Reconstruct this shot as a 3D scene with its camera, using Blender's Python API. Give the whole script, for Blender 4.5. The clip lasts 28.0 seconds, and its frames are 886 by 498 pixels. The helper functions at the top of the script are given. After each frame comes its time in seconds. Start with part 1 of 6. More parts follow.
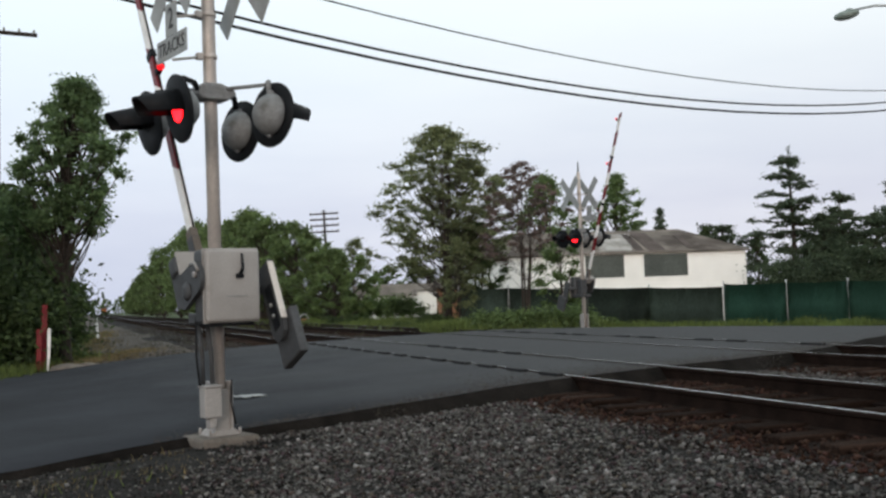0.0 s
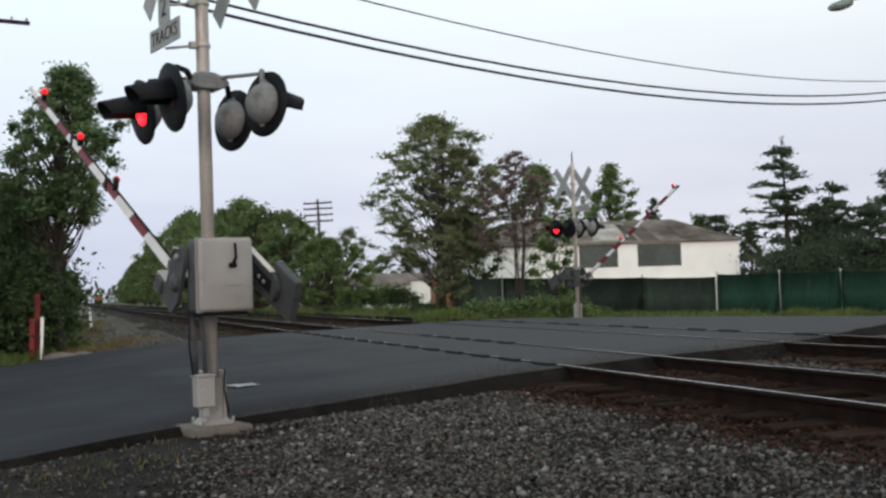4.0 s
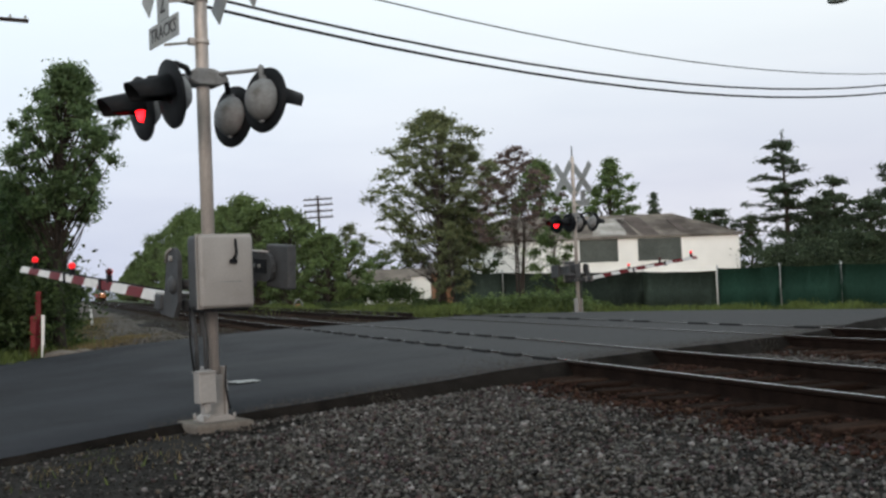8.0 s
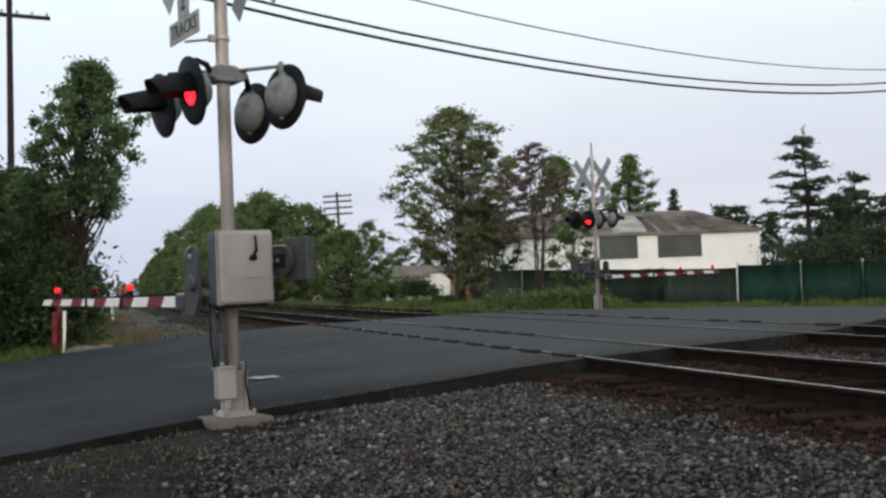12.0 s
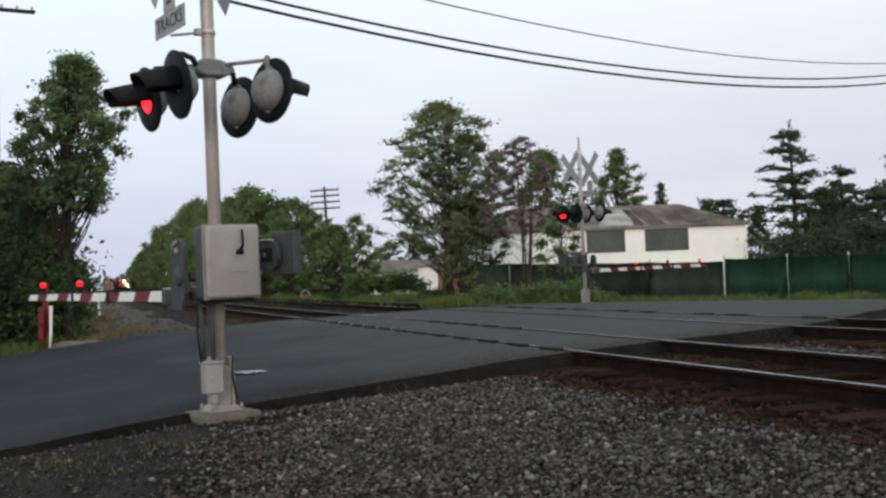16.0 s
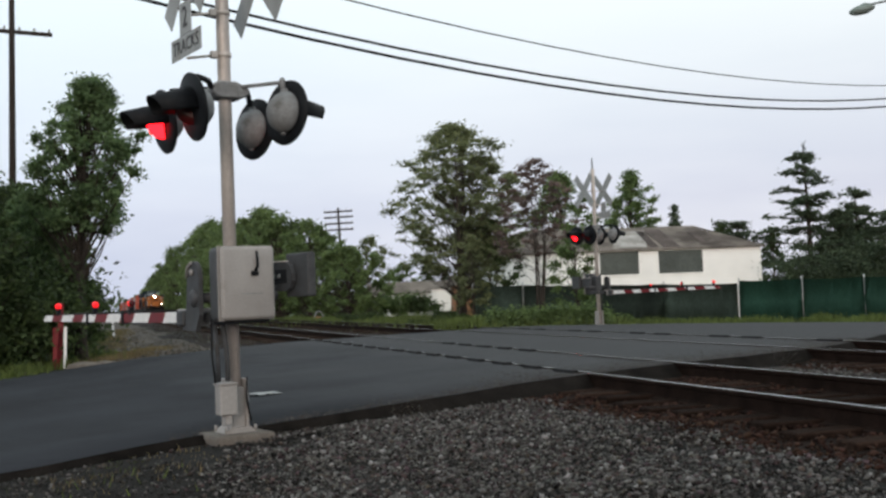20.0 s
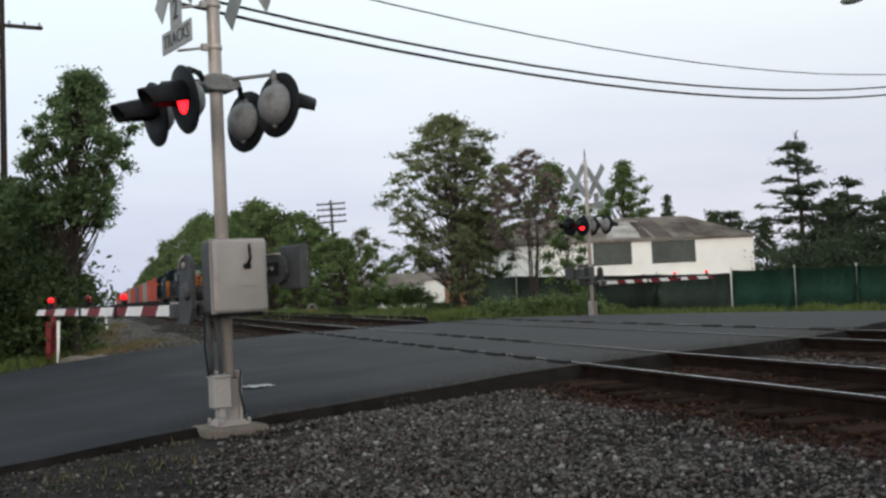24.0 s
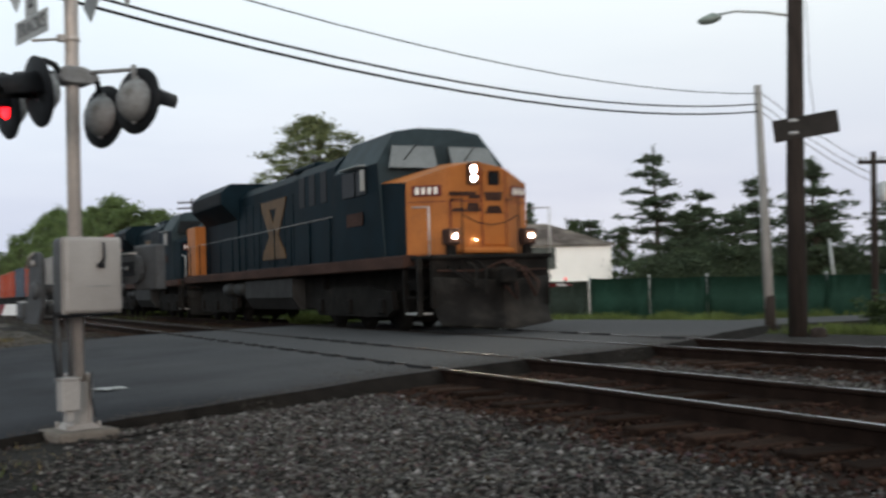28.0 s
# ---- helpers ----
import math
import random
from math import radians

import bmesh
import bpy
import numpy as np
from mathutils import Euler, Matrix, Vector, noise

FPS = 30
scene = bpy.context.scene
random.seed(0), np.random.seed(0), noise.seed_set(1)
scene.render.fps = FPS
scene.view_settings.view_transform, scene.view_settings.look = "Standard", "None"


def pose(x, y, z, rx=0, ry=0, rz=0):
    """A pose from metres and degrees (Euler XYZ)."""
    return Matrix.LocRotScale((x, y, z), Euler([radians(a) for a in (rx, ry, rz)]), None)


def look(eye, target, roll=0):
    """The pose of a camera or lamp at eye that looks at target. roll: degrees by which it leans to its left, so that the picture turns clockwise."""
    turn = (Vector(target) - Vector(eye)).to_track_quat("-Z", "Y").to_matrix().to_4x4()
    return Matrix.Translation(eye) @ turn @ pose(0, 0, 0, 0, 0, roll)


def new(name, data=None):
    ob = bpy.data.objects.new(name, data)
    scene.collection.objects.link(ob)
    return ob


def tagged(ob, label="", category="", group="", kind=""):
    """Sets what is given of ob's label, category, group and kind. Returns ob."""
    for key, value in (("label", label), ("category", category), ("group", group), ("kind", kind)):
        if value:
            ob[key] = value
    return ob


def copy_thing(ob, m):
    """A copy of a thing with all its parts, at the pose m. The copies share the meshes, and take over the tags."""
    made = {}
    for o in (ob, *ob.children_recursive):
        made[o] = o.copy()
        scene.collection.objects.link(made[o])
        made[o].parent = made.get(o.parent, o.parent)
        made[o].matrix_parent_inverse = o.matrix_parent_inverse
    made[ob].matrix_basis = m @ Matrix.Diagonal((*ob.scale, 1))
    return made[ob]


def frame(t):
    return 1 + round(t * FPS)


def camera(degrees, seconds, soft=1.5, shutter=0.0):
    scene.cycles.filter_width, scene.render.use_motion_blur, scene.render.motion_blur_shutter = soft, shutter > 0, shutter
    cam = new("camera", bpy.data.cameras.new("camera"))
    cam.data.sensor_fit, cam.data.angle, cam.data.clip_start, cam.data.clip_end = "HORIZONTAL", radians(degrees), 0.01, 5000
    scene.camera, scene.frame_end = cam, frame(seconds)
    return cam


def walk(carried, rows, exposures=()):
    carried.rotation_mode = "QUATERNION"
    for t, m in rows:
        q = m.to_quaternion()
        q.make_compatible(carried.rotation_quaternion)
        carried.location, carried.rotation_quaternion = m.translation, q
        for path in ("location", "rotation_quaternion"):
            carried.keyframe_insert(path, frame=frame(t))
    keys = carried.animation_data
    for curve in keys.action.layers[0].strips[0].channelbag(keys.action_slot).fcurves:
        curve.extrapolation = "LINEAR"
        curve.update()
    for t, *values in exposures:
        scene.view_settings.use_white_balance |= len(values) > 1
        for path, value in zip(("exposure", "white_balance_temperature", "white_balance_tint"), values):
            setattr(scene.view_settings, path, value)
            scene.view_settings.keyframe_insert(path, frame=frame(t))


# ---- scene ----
cam = camera(43.0, 28.0, soft=2.6, shutter=0.4)
# hand-held: seconds, place, yaw, pitch, roll; rail heads lie at z = 0
PATH = (
    (0, -0.004, 0.002, 0.890, -18.06, 2.60, 2.18), (0.5, -0.004, -0.002, 0.893, -18.10, 2.63, 2.26), (1, -0.004, -0.002, 0.892, -17.92, 2.57, 2.39),
    (1.5, -0.002, -0.002, 0.889, -17.77, 2.51, 2.45), (2, 0.000, -0.001, 0.893, -18.03, 2.05, 2.65), (2.5, -0.001, -0.001, 0.886, -18.46, 1.96, 2.57),
    (3, -0.003, -0.001, 0.890, -18.46, 1.94, 2.06), (3.5, 0.000, -0.002, 0.892, -18.35, 2.02, 2.02), (5.5, 0.000, -0.001, 0.888, -18.61, 2.06, 2.34),
    (6, 0.002, -0.002, 0.888, -18.66, 1.97, 2.38), (6.5, 0.005, 0.001, 0.886, -18.58, 2.03, 2.71), (7, 0.007, -0.001, 0.887, -18.45, 1.85, 2.74),
    (7.5, 0.003, 0.001, 0.884, -18.80, 1.68, 2.48), (8, -0.000, -0.001, 0.887, -18.35, 1.83, 2.41), (8.5, -0.002, -0.000, 0.886, -18.02, 1.97, 2.27),
    (9, -0.001, 0.001, 0.886, -17.75, 1.58, 2.43), (9.5, 0.000, 0.000, 0.890, -17.86, 1.63, 2.15), (10, 0.001, 0.001, 0.885, -17.89, 1.82, 2.25),
    (10.5, 0.001, 0.002, 0.883, -17.75, 1.92, 2.34), (11, -0.000, 0.001, 0.883, -17.75, 1.83, 2.42), (11.5, 0.001, -0.000, 0.885, -17.53, 1.73, 2.59),
    (12, -0.002, 0.003, 0.886, -17.38, 1.70, 2.33), (12.5, -0.002, 0.000, 0.883, -17.44, 1.65, 2.37), (14.5, -0.001, -0.001, 0.886, -17.52, 1.55, 2.57),
    (15, 0.002, 0.000, 0.880, -17.76, 1.37, 2.43), (15.5, 0.002, -0.000, 0.882, -18.20, 1.41, 2.46), (16, 0.003, 0.000, 0.883, -18.00, 1.38, 2.46),
    (16.5, 0.002, -0.001, 0.883, -17.83, 1.39, 2.43), (17, 0.002, 0.002, 0.879, -17.70, 1.41, 2.58), (17.5, 0.004, 0.002, 0.881, -17.69, 1.35, 2.67),
    (18, 0.005, -0.000, 0.884, -17.54, 1.20, 2.70), (18.5, -0.000, -0.002, 0.878, -17.34, 1.29, 2.53), (19, -0.002, 0.001, 0.883, -16.99, 1.31, 2.63),
    (19.5, -0.004, 0.002, 0.884, -17.06, 2.04, 2.43), (20, -0.006, 0.001, 0.886, -17.33, 2.50, 2.35), (20.5, -0.005, -0.001, 0.887, -17.95, 2.83, 2.56),
    (21, -0.001, 0.002, 0.880, -17.66, 2.33, 2.55), (21.5, -0.002, -0.000, 0.881, -17.54, 2.14, 2.63), (23.5, -0.002, 0.002, 0.879, -17.42, 2.12, 2.79),
    (24, -0.001, -0.000, 0.884, -17.66, 2.06, 2.72), (24.5, -0.003, 0.000, 0.883, -17.46, 2.11, 2.48), (25, -0.004, 0.001, 0.883, -17.23, 2.09, 2.52),
    (25.5, -0.007, 0.002, 0.883, -17.23, 2.09, 2.60), (26, -0.006, 0.001, 0.882, -17.27, 2.09, 2.51), (26.5, -0.010, 0.002, 0.881, -17.07, 2.10, 2.35),
    (27, -0.008, 0.001, 0.890, -17.39, 2.02, 2.16), (27.5, -0.003, -0.002, 0.894, -19.17, 1.98, 2.04), (28, 0.017, -0.006, 0.898, -24.62, 1.96, 1.64))
walk(cam, [(t, pose(x, y, z, 90 + p, r, w)) for t, x, y, z, w, p, r in PATH], exposures=[(0, 0.0), (28, 0.0)])

# ---- sky and light: a bright, thinly clouded evening sky, the brighter part behind the camera ----
SUN_AZ, SUN_EL = 200.0, 10.0
world = bpy.data.worlds.new("evening_sky")
scene.world = world
world.use_nodes = True
wn, wl = world.node_tree.nodes, world.node_tree.links
wn.clear()
sky = wn.new("ShaderNodeTexSky")
sky.sky_type, sky.sun_disc = "NISHITA", False
sky.sun_elevation, sky.sun_rotation = radians(SUN_EL), radians(SUN_AZ)
sky.air_density, sky.dust_density = 1.0, 2.0
coord = wn.new("ShaderNodeTexCoord")
stretch = wn.new("ShaderNodeMapping")
stretch.inputs["Scale"].default_value = (1.0, 1.0, 5.0)
clouds = wn.new("ShaderNodeTexNoise")
clouds.inputs["Scale"].default_value, clouds.inputs["Detail"].default_value = 2.2, 5.0
wl.new(coord.outputs["Generated"], stretch.inputs["Vector"])
wl.new(stretch.outputs["Vector"], clouds.inputs["Vector"])
ramp = wn.new("ShaderNodeValToRGB")
ramp.color_ramp.elements[0].position, ramp.color_ramp.elements[1].position = 0.35, 0.65
ramp.color_ramp.elements[0].color = (6.95, 7.3, 9.0, 1)
ramp.color_ramp.elements[1].color = (8.6, 8.8, 10.1, 1)
wl.new(clouds.outputs["Fac"], ramp.inputs["Fac"])
rise = wn.new("ShaderNodeSeparateXYZ")
wl.new(coord.outputs["Generated"], rise.inputs["Vector"])
height = wn.new("ShaderNodeMapRange")
height.inputs["From Min"].default_value, height.inputs["From Max"].default_value = 0.08, 0.30
height.inputs["To Min"].default_value, height.inputs["To Max"].default_value = 0.0, 1.0
wl.new(rise.outputs["Z"], height.inputs["Value"])
upper = wn.new("ShaderNodeMix")
upper.data_type = "RGBA"
upper.inputs["B"].default_value = (10.9, 11.85, 12.0, 1)
wl.new(height.outputs["Result"], upper.inputs["Factor"])
wl.new(ramp.outputs["Color"], upper.inputs["A"])
veil = wn.new("ShaderNodeMix")
veil.data_type = "RGBA"
veil.inputs["Factor"].default_value = 0.88
wl.new(sky.outputs["Color"], veil.inputs["A"])
# the sky shifts gently from cool over the railway to warmer over the houses
across = wn.new("ShaderNodeMapRange")
across.inputs["From Min"].default_value, across.inputs["From Max"].default_value = -0.15, 0.60
wl.new(rise.outputs["X"], across.inputs["Value"])
hue = wn.new("ShaderNodeMix")
hue.data_type = "RGBA"
hue.inputs["A"].default_value, hue.inputs["B"].default_value = (0.955, 1.0, 1.03, 1), (1.02, 1.005, 0.975, 1)
wl.new(across.outputs["Result"], hue.inputs["Factor"])
tint = wn.new("ShaderNodeMix")
tint.data_type, tint.blend_type = "RGBA", "MULTIPLY"
tint.inputs["Factor"].default_value = 1.0
wl.new(upper.outputs["Result"], tint.inputs["A"])
wl.new(hue.outputs["Result"], tint.inputs["B"])
wl.new(tint.outputs["Result"], veil.inputs["B"])
back = wn.new("ShaderNodeBackground")
back.inputs["Strength"].default_value = 0.1
wl.new(veil.outputs["Result"], back.inputs["Color"])
out = wn.new("ShaderNodeOutputWorld")
wl.new(back.outputs["Background"], out.inputs["Surface"])

sun = new("sun", bpy.data.lights.new("sun", "SUN"))
sun.data.energy, sun.data.angle, sun.data.color = 1.3, radians(25), (1.0, 0.84, 0.72)
sun.matrix_world = look((60 * math.sin(radians(SUN_AZ)), 60 * math.cos(radians(SUN_AZ)), 60 * math.tan(radians(SUN_EL))), (0, 0, 0))

# ---- materials ----
def mat(name, color, rough=0.7, metal=0.0, vary=0.25, scale=6.0, grain=60.0, bump=0.15, dirt=None, dirt_at=0.62, spread=0.0,
        islands=0.0, hue=(0.44, 0.60), emit=None, power=0.0, spec=0.25, stretch=(1, 1, 1)):
    """A worn paint, stone or metal: broad stains, fine grain, a little relief; spread varies it object by object."""
    m = bpy.data.materials.new(name)
    m.use_nodes = True
    n, l = m.node_tree.nodes, m.node_tree.links
    b = n["Principled BSDF"]
    b.inputs["Roughness"].default_value, b.inputs["Metallic"].default_value = rough, metal
    b.inputs["Specular IOR Level"].default_value = spec
    co, mp = n.new("ShaderNodeTexCoord"), n.new("ShaderNodeMapping")
    mp.inputs["Scale"].default_value = stretch
    l.new(co.outputs["Object"], mp.inputs["Vector"])
    big, fine = n.new("ShaderNodeTexNoise"), n.new("ShaderNodeTexNoise")
    big.inputs["Scale"].default_value, big.inputs["Detail"].default_value = scale, 6.0
    fine.inputs["Scale"].default_value, fine.inputs["Detail"].default_value = grain, 4.0
    l.new(mp.outputs["Vector"], big.inputs["Vector"])
    l.new(mp.outputs["Vector"], fine.inputs["Vector"])
    r = n.new("ShaderNodeValToRGB")
    r.color_ramp.elements[0].position, r.color_ramp.elements[1].position = 0.3, 0.7
    r.color_ramp.elements[0].color = (*[c * (1 - vary) for c in color], 1)
    r.color_ramp.elements[1].color = (*[min(1, c * (1 + vary)) for c in color], 1)
    l.new(big.outputs["Fac"], r.inputs["Fac"])
    mx = n.new("ShaderNodeMix")
    mx.data_type, mx.blend_type = "RGBA", "MULTIPLY"
    mx.inputs["Factor"].default_value = min(1.0, vary * 1.6)
    l.new(r.outputs["Color"], mx.inputs["A"])
    g = n.new("ShaderNodeMapRange")
    g.inputs["From Min"].default_value, g.inputs["From Max"].default_value = 0.3, 0.7
    g.inputs["To Min"].default_value, g.inputs["To Max"].default_value = 0.55, 1.35
    l.new(fine.outputs["Fac"], g.inputs["Value"])
    l.new(g.outputs["Result"], mx.inputs["B"])
    last = mx.outputs["Result"]
    if dirt:
        dn, dr, dm = n.new("ShaderNodeTexNoise"), n.new("ShaderNodeMapRange"), n.new("ShaderNodeMix")
        dn.inputs["Scale"].default_value, dn.inputs["Detail"].default_value = scale * 0.6, 9.0
        dn.inputs["Roughness"].default_value = 0.7
        l.new(mp.outputs["Vector"], dn.inputs["Vector"])
        dr.inputs["From Min"].default_value, dr.inputs["From Max"].default_value = dirt_at - 0.08, dirt_at + 0.08
        l.new(dn.outputs["Fac"], dr.inputs["Value"])
        dm.data_type = "RGBA"
        dm.inputs["B"].default_value = (*dirt, 1)
        l.new(dr.outputs["Result"], dm.inputs["Factor"])
        l.new(last, dm.inputs["A"])
        last = dm.outputs["Result"]
    if spread or islands:
        hs, src, rg = n.new("ShaderNodeHueSaturation"), None, n.new("ShaderNodeMapRange")
        if islands:
            src = n.new("ShaderNodeNewGeometry").outputs["Random Per Island"]
        else:
            src = n.new("ShaderNodeObjectInfo").outputs["Random"]
        k = spread or islands
        rg.inputs["To Min"].default_value, rg.inputs["To Max"].default_value = 1 - k, 1 + k
        l.new(src, rg.inputs["Value"])
        l.new(rg.outputs["Result"], hs.inputs["Value"])
        if islands:
            wn_, hr = n.new("ShaderNodeTexWhiteNoise"), n.new("ShaderNodeMapRange")
            wn_.noise_dimensions = "1D"
            l.new(src, wn_.inputs["W"])
            hr.inputs["To Min"].default_value, hr.inputs["To Max"].default_value = hue
            l.new(wn_.outputs["Value"], hr.inputs["Value"])
            l.new(hr.outputs["Result"], hs.inputs["Hue"])
        l.new(last, hs.inputs["Color"])
        last = hs.outputs["Color"]
    l.new(last, b.inputs["Base Color"])
    if bump:
        bp = n.new("ShaderNodeBump")
        bp.inputs["Strength"].default_value, bp.inputs["Distance"].default_value = bump, 0.02
        l.new(fine.outputs["Fac"], bp.inputs["Height"])
        l.new(bp.outputs["Normal"], b.inputs["Normal"])
    if emit:
        b.inputs["Emission Color"].default_value, b.inputs["Emission Strength"].default_value = (*emit, 1), power
    return m


def leaf_mat(name, color, k=0.45):
    """Leaves: a hue that wanders from leaf to leaf, some light shining through."""
    m = bpy.data.materials.new(name)
    m.use_nodes = True
    n, l = m.node_tree.nodes, m.node_tree.links
    b = n["Principled BSDF"]
    b.inputs["Roughness"].default_value, b.inputs["Specular IOR Level"].default_value = 0.6, 0.3
    geo, ramp_ = n.new("ShaderNodeNewGeometry"), n.new("ShaderNodeValToRGB")
    ramp_.color_ramp.elements[0].color = (*[c * (1 - k) for c in color], 1)
    ramp_.color_ramp.elements[1].color = (color[0] * (1 + k * 1.3), color[1] * (1 + k), color[2] * (1 + k * 0.6), 1)
    l.new(geo.outputs["Random Per Island"], ramp_.inputs["Fac"])
    big, co, mul = n.new("ShaderNodeTexNoise"), n.new("ShaderNodeTexCoord"), n.new("ShaderNodeMix")
    big.inputs["Scale"].default_value = 0.6
    l.new(co.outputs["Object"], big.inputs["Vector"])
    rg = n.new("ShaderNodeMapRange")
    rg.inputs["From Min"].default_value, rg.inputs["From Max"].default_value = 0.3, 0.7
    rg.inputs["To Min"].default_value, rg.inputs["To Max"].default_value = 0.6, 1.35
    l.new(big.outputs["Fac"], rg.inputs["Value"])
    mul.data_type, mul.blend_type = "RGBA", "MULTIPLY"
    mul.inputs["Factor"].default_value = 1.0
    l.new(ramp_.outputs["Color"], mul.inputs["A"])
    l.new(rg.outputs["Result"], mul.inputs["B"])
    l.new(mul.outputs["Result"], b.inputs["Base Color"])
    tr, ad, o = n.new("ShaderNodeBsdfTranslucent"), n.new("ShaderNodeMixShader"), n["Material Output"]
    l.new(mul.outputs["Result"], tr.inputs["Color"])
    ad.inputs["Fac"].default_value = 0.47
    l.new(b.outputs["BSDF"], ad.inputs[1])
    l.new(tr.outputs["BSDF"], ad.inputs[2])
    l.new(ad.outputs["Shader"], o.inputs["Surface"])
    return m


ASPHALT = mat("asphalt", (0.0235, 0.0255, 0.0305), 0.88, spec=0.10, vary=0.22, scale=0.7, grain=90, bump=0.25, dirt=(0.014, 0.015, 0.018), dirt_at=0.58)
# over the tracks the asphalt is dusty and paler than on the approach
an, al = ASPHALT.node_tree.nodes, ASPHALT.node_tree.links
a_co, a_xyz, a_no, a_add, a_map, a_mix = (an.new("ShaderNode" + k) for k in ("TexCoord", "SeparateXYZ", "TexNoise", "Math", "MapRange", "Mix"))
al.new(a_co.outputs["Object"], a_xyz.inputs["Vector"])
a_no.inputs["Scale"].default_value, a_no.inputs["Detail"].default_value = 0.35, 6.0
al.new(a_co.outputs["Object"], a_no.inputs["Vector"])
a_add.operation = "MULTIPLY_ADD"
a_add.inputs[1].default_value = 7.0
al.new(a_no.outputs["Fac"], a_add.inputs[0])
al.new(a_xyz.outputs["X"], a_add.inputs[2])
a_map.inputs["From Min"].default_value, a_map.inputs["From Max"].default_value = 4.5, 9.5
a_map.inputs["To Max"].default_value = 0.75
al.new(a_add.outputs["Value"], a_map.inputs["Value"])
a_mix.data_type = "RGBA"
a_mix.inputs["B"].default_value = (0.060, 0.060, 0.062, 1)
al.new(ASPHALT.node_tree.nodes["Principled BSDF"].inputs["Base Color"].links[0].from_socket, a_mix.inputs["A"])
al.new(a_map.outputs["Result"], a_mix.inputs["Factor"])
al.new(a_mix.outputs["Result"], an["Principled BSDF"].inputs["Base Color"])
EDGE_TAR = mat("broken_asphalt_edge", (0.0095, 0.008, 0.007), 0.95, spec=0.06, vary=0.5, scale=4, grain=50, bump=0.4)
BALLAST = mat("ballast_bed", (0.019, 0.0175, 0.0165), 0.95, spec=0.08, vary=0.45, scale=2.0, grain=24, bump=0.6)
STONE = mat("ballast_stone", (0.060, 0.056, 0.054), 0.9, spec=0.12, vary=0.3, scale=9, grain=40, bump=0.3, islands=0.9)
GRIT = mat("dark_fine_gravel", (0.028, 0.026, 0.0245), 0.95, spec=0.08, vary=0.3, scale=9, grain=40, bump=0.3, islands=0.8)
STONE_PURPLE = mat("purplish_ballast_stone", (0.052, 0.036, 0.036), 0.9, spec=0.12, vary=0.3, scale=9, grain=40, bump=0.3, islands=0.6)
STONE_PALE = mat("pale_ballast_stone", (0.135, 0.13, 0.128), 0.85, spec=0.2, vary=0.25, scale=9, grain=40, bump=0.3, islands=0.5)
SOIL = mat("dry_soil", (0.070, 0.058, 0.048), 0.95, vary=0.4, scale=1.2, grain=18, bump=0.5, dirt=(0.056, 0.048, 0.038), dirt_at=0.52)
GRASS_BED = mat("grass_bed", (0.04, 0.06, 0.018), 0.95, vary=0.45, scale=0.5, grain=9, bump=0.6, dirt=(0.03, 0.05, 0.012), dirt_at=0.5)
# the soil greens over away from the tracks, in uneven patches
gn, gl = SOIL.node_tree.nodes, SOIL.node_tree.links
g_co, g_xyz, g_no, g_add, g_map, g_mix = (gn.new("ShaderNode" + k) for k in ("TexCoord", "SeparateXYZ", "TexNoise", "Math", "MapRange", "Mix"))
gl.new(g_co.outputs["Object"], g_xyz.inputs["Vector"])
g_no.inputs["Scale"].default_value, g_no.inputs["Detail"].default_value = 0.8, 8.0
gl.new(g_co.outputs["Object"], g_no.inputs["Vector"])
g_add.operation = "MULTIPLY_ADD"
g_add.inputs[1].default_value = 3.5
gl.new(g_no.outputs["Fac"], g_add.inputs[0])
gl.new(g_xyz.outputs["X"], g_add.inputs[2])
g_map.inputs["From Min"].default_value, g_map.inputs["From Max"].default_value = -1.0, 0.0
g_map.inputs["To Min"].default_value, g_map.inputs["To Max"].default_value = 1.0, 0.0
gl.new(g_add.outputs["Value"], g_map.inputs["Value"])
g_mix.data_type = "RGBA"
g_mix.inputs["B"].default_value = (0.04, 0.058, 0.018, 1)
gl.new(gn["Principled BSDF"].inputs["Base Color"].links[0].from_socket, g_mix.inputs["A"])
gl.new(g_map.outputs["Result"], g_mix.inputs["Factor"])
gl.new(g_mix.outputs["Result"], gn["Principled BSDF"].inputs["Base Color"])
RAIL_SIDE = mat("rusty_rail", (0.014, 0.0085, 0.0065), 0.9, 0.0, spec=0.06, vary=0.4, scale=5, grain=60, bump=0.2)
RUSTY_BED = mat("rust_stained_bed", (0.014, 0.0085, 0.0065), 0.95, spec=0.08, vary=0.45, scale=2.0, grain=24, bump=0.6)
STONE_BROWN = mat("dusty_brown_stone", (0.052, 0.043, 0.036), 0.95, spec=0.12, vary=0.3, scale=9, grain=40, bump=0.3, islands=0.5)
RUSTY_STONE = mat("rust_stained_stone", (0.032, 0.0175, 0.013), 0.95, spec=0.08, vary=0.3, scale=9, grain=40, bump=0.3, islands=0.7, hue=(0.485, 0.515))
RAIL_TOP = mat("polished_rail_head", (0.60, 0.61, 0.63), 0.24, 1.0, vary=0.16, scale=3, grain=40, bump=0.03)
TIE = mat("creosoted_tie", (0.020, 0.0125, 0.0095), 0.95, spec=0.03, vary=0.5, scale=3, grain=30, bump=0.5, spread=0.5, stretch=(1, 8, 8))
ALU = mat("weathered_aluminium", (0.50, 0.455, 0.425), 0.5, 0.35, vary=0.16, scale=5, grain=60, bump=0.08, dirt=(0.33, 0.29, 0.26), dirt_at=0.66, stretch=(1, 1, 0.35))
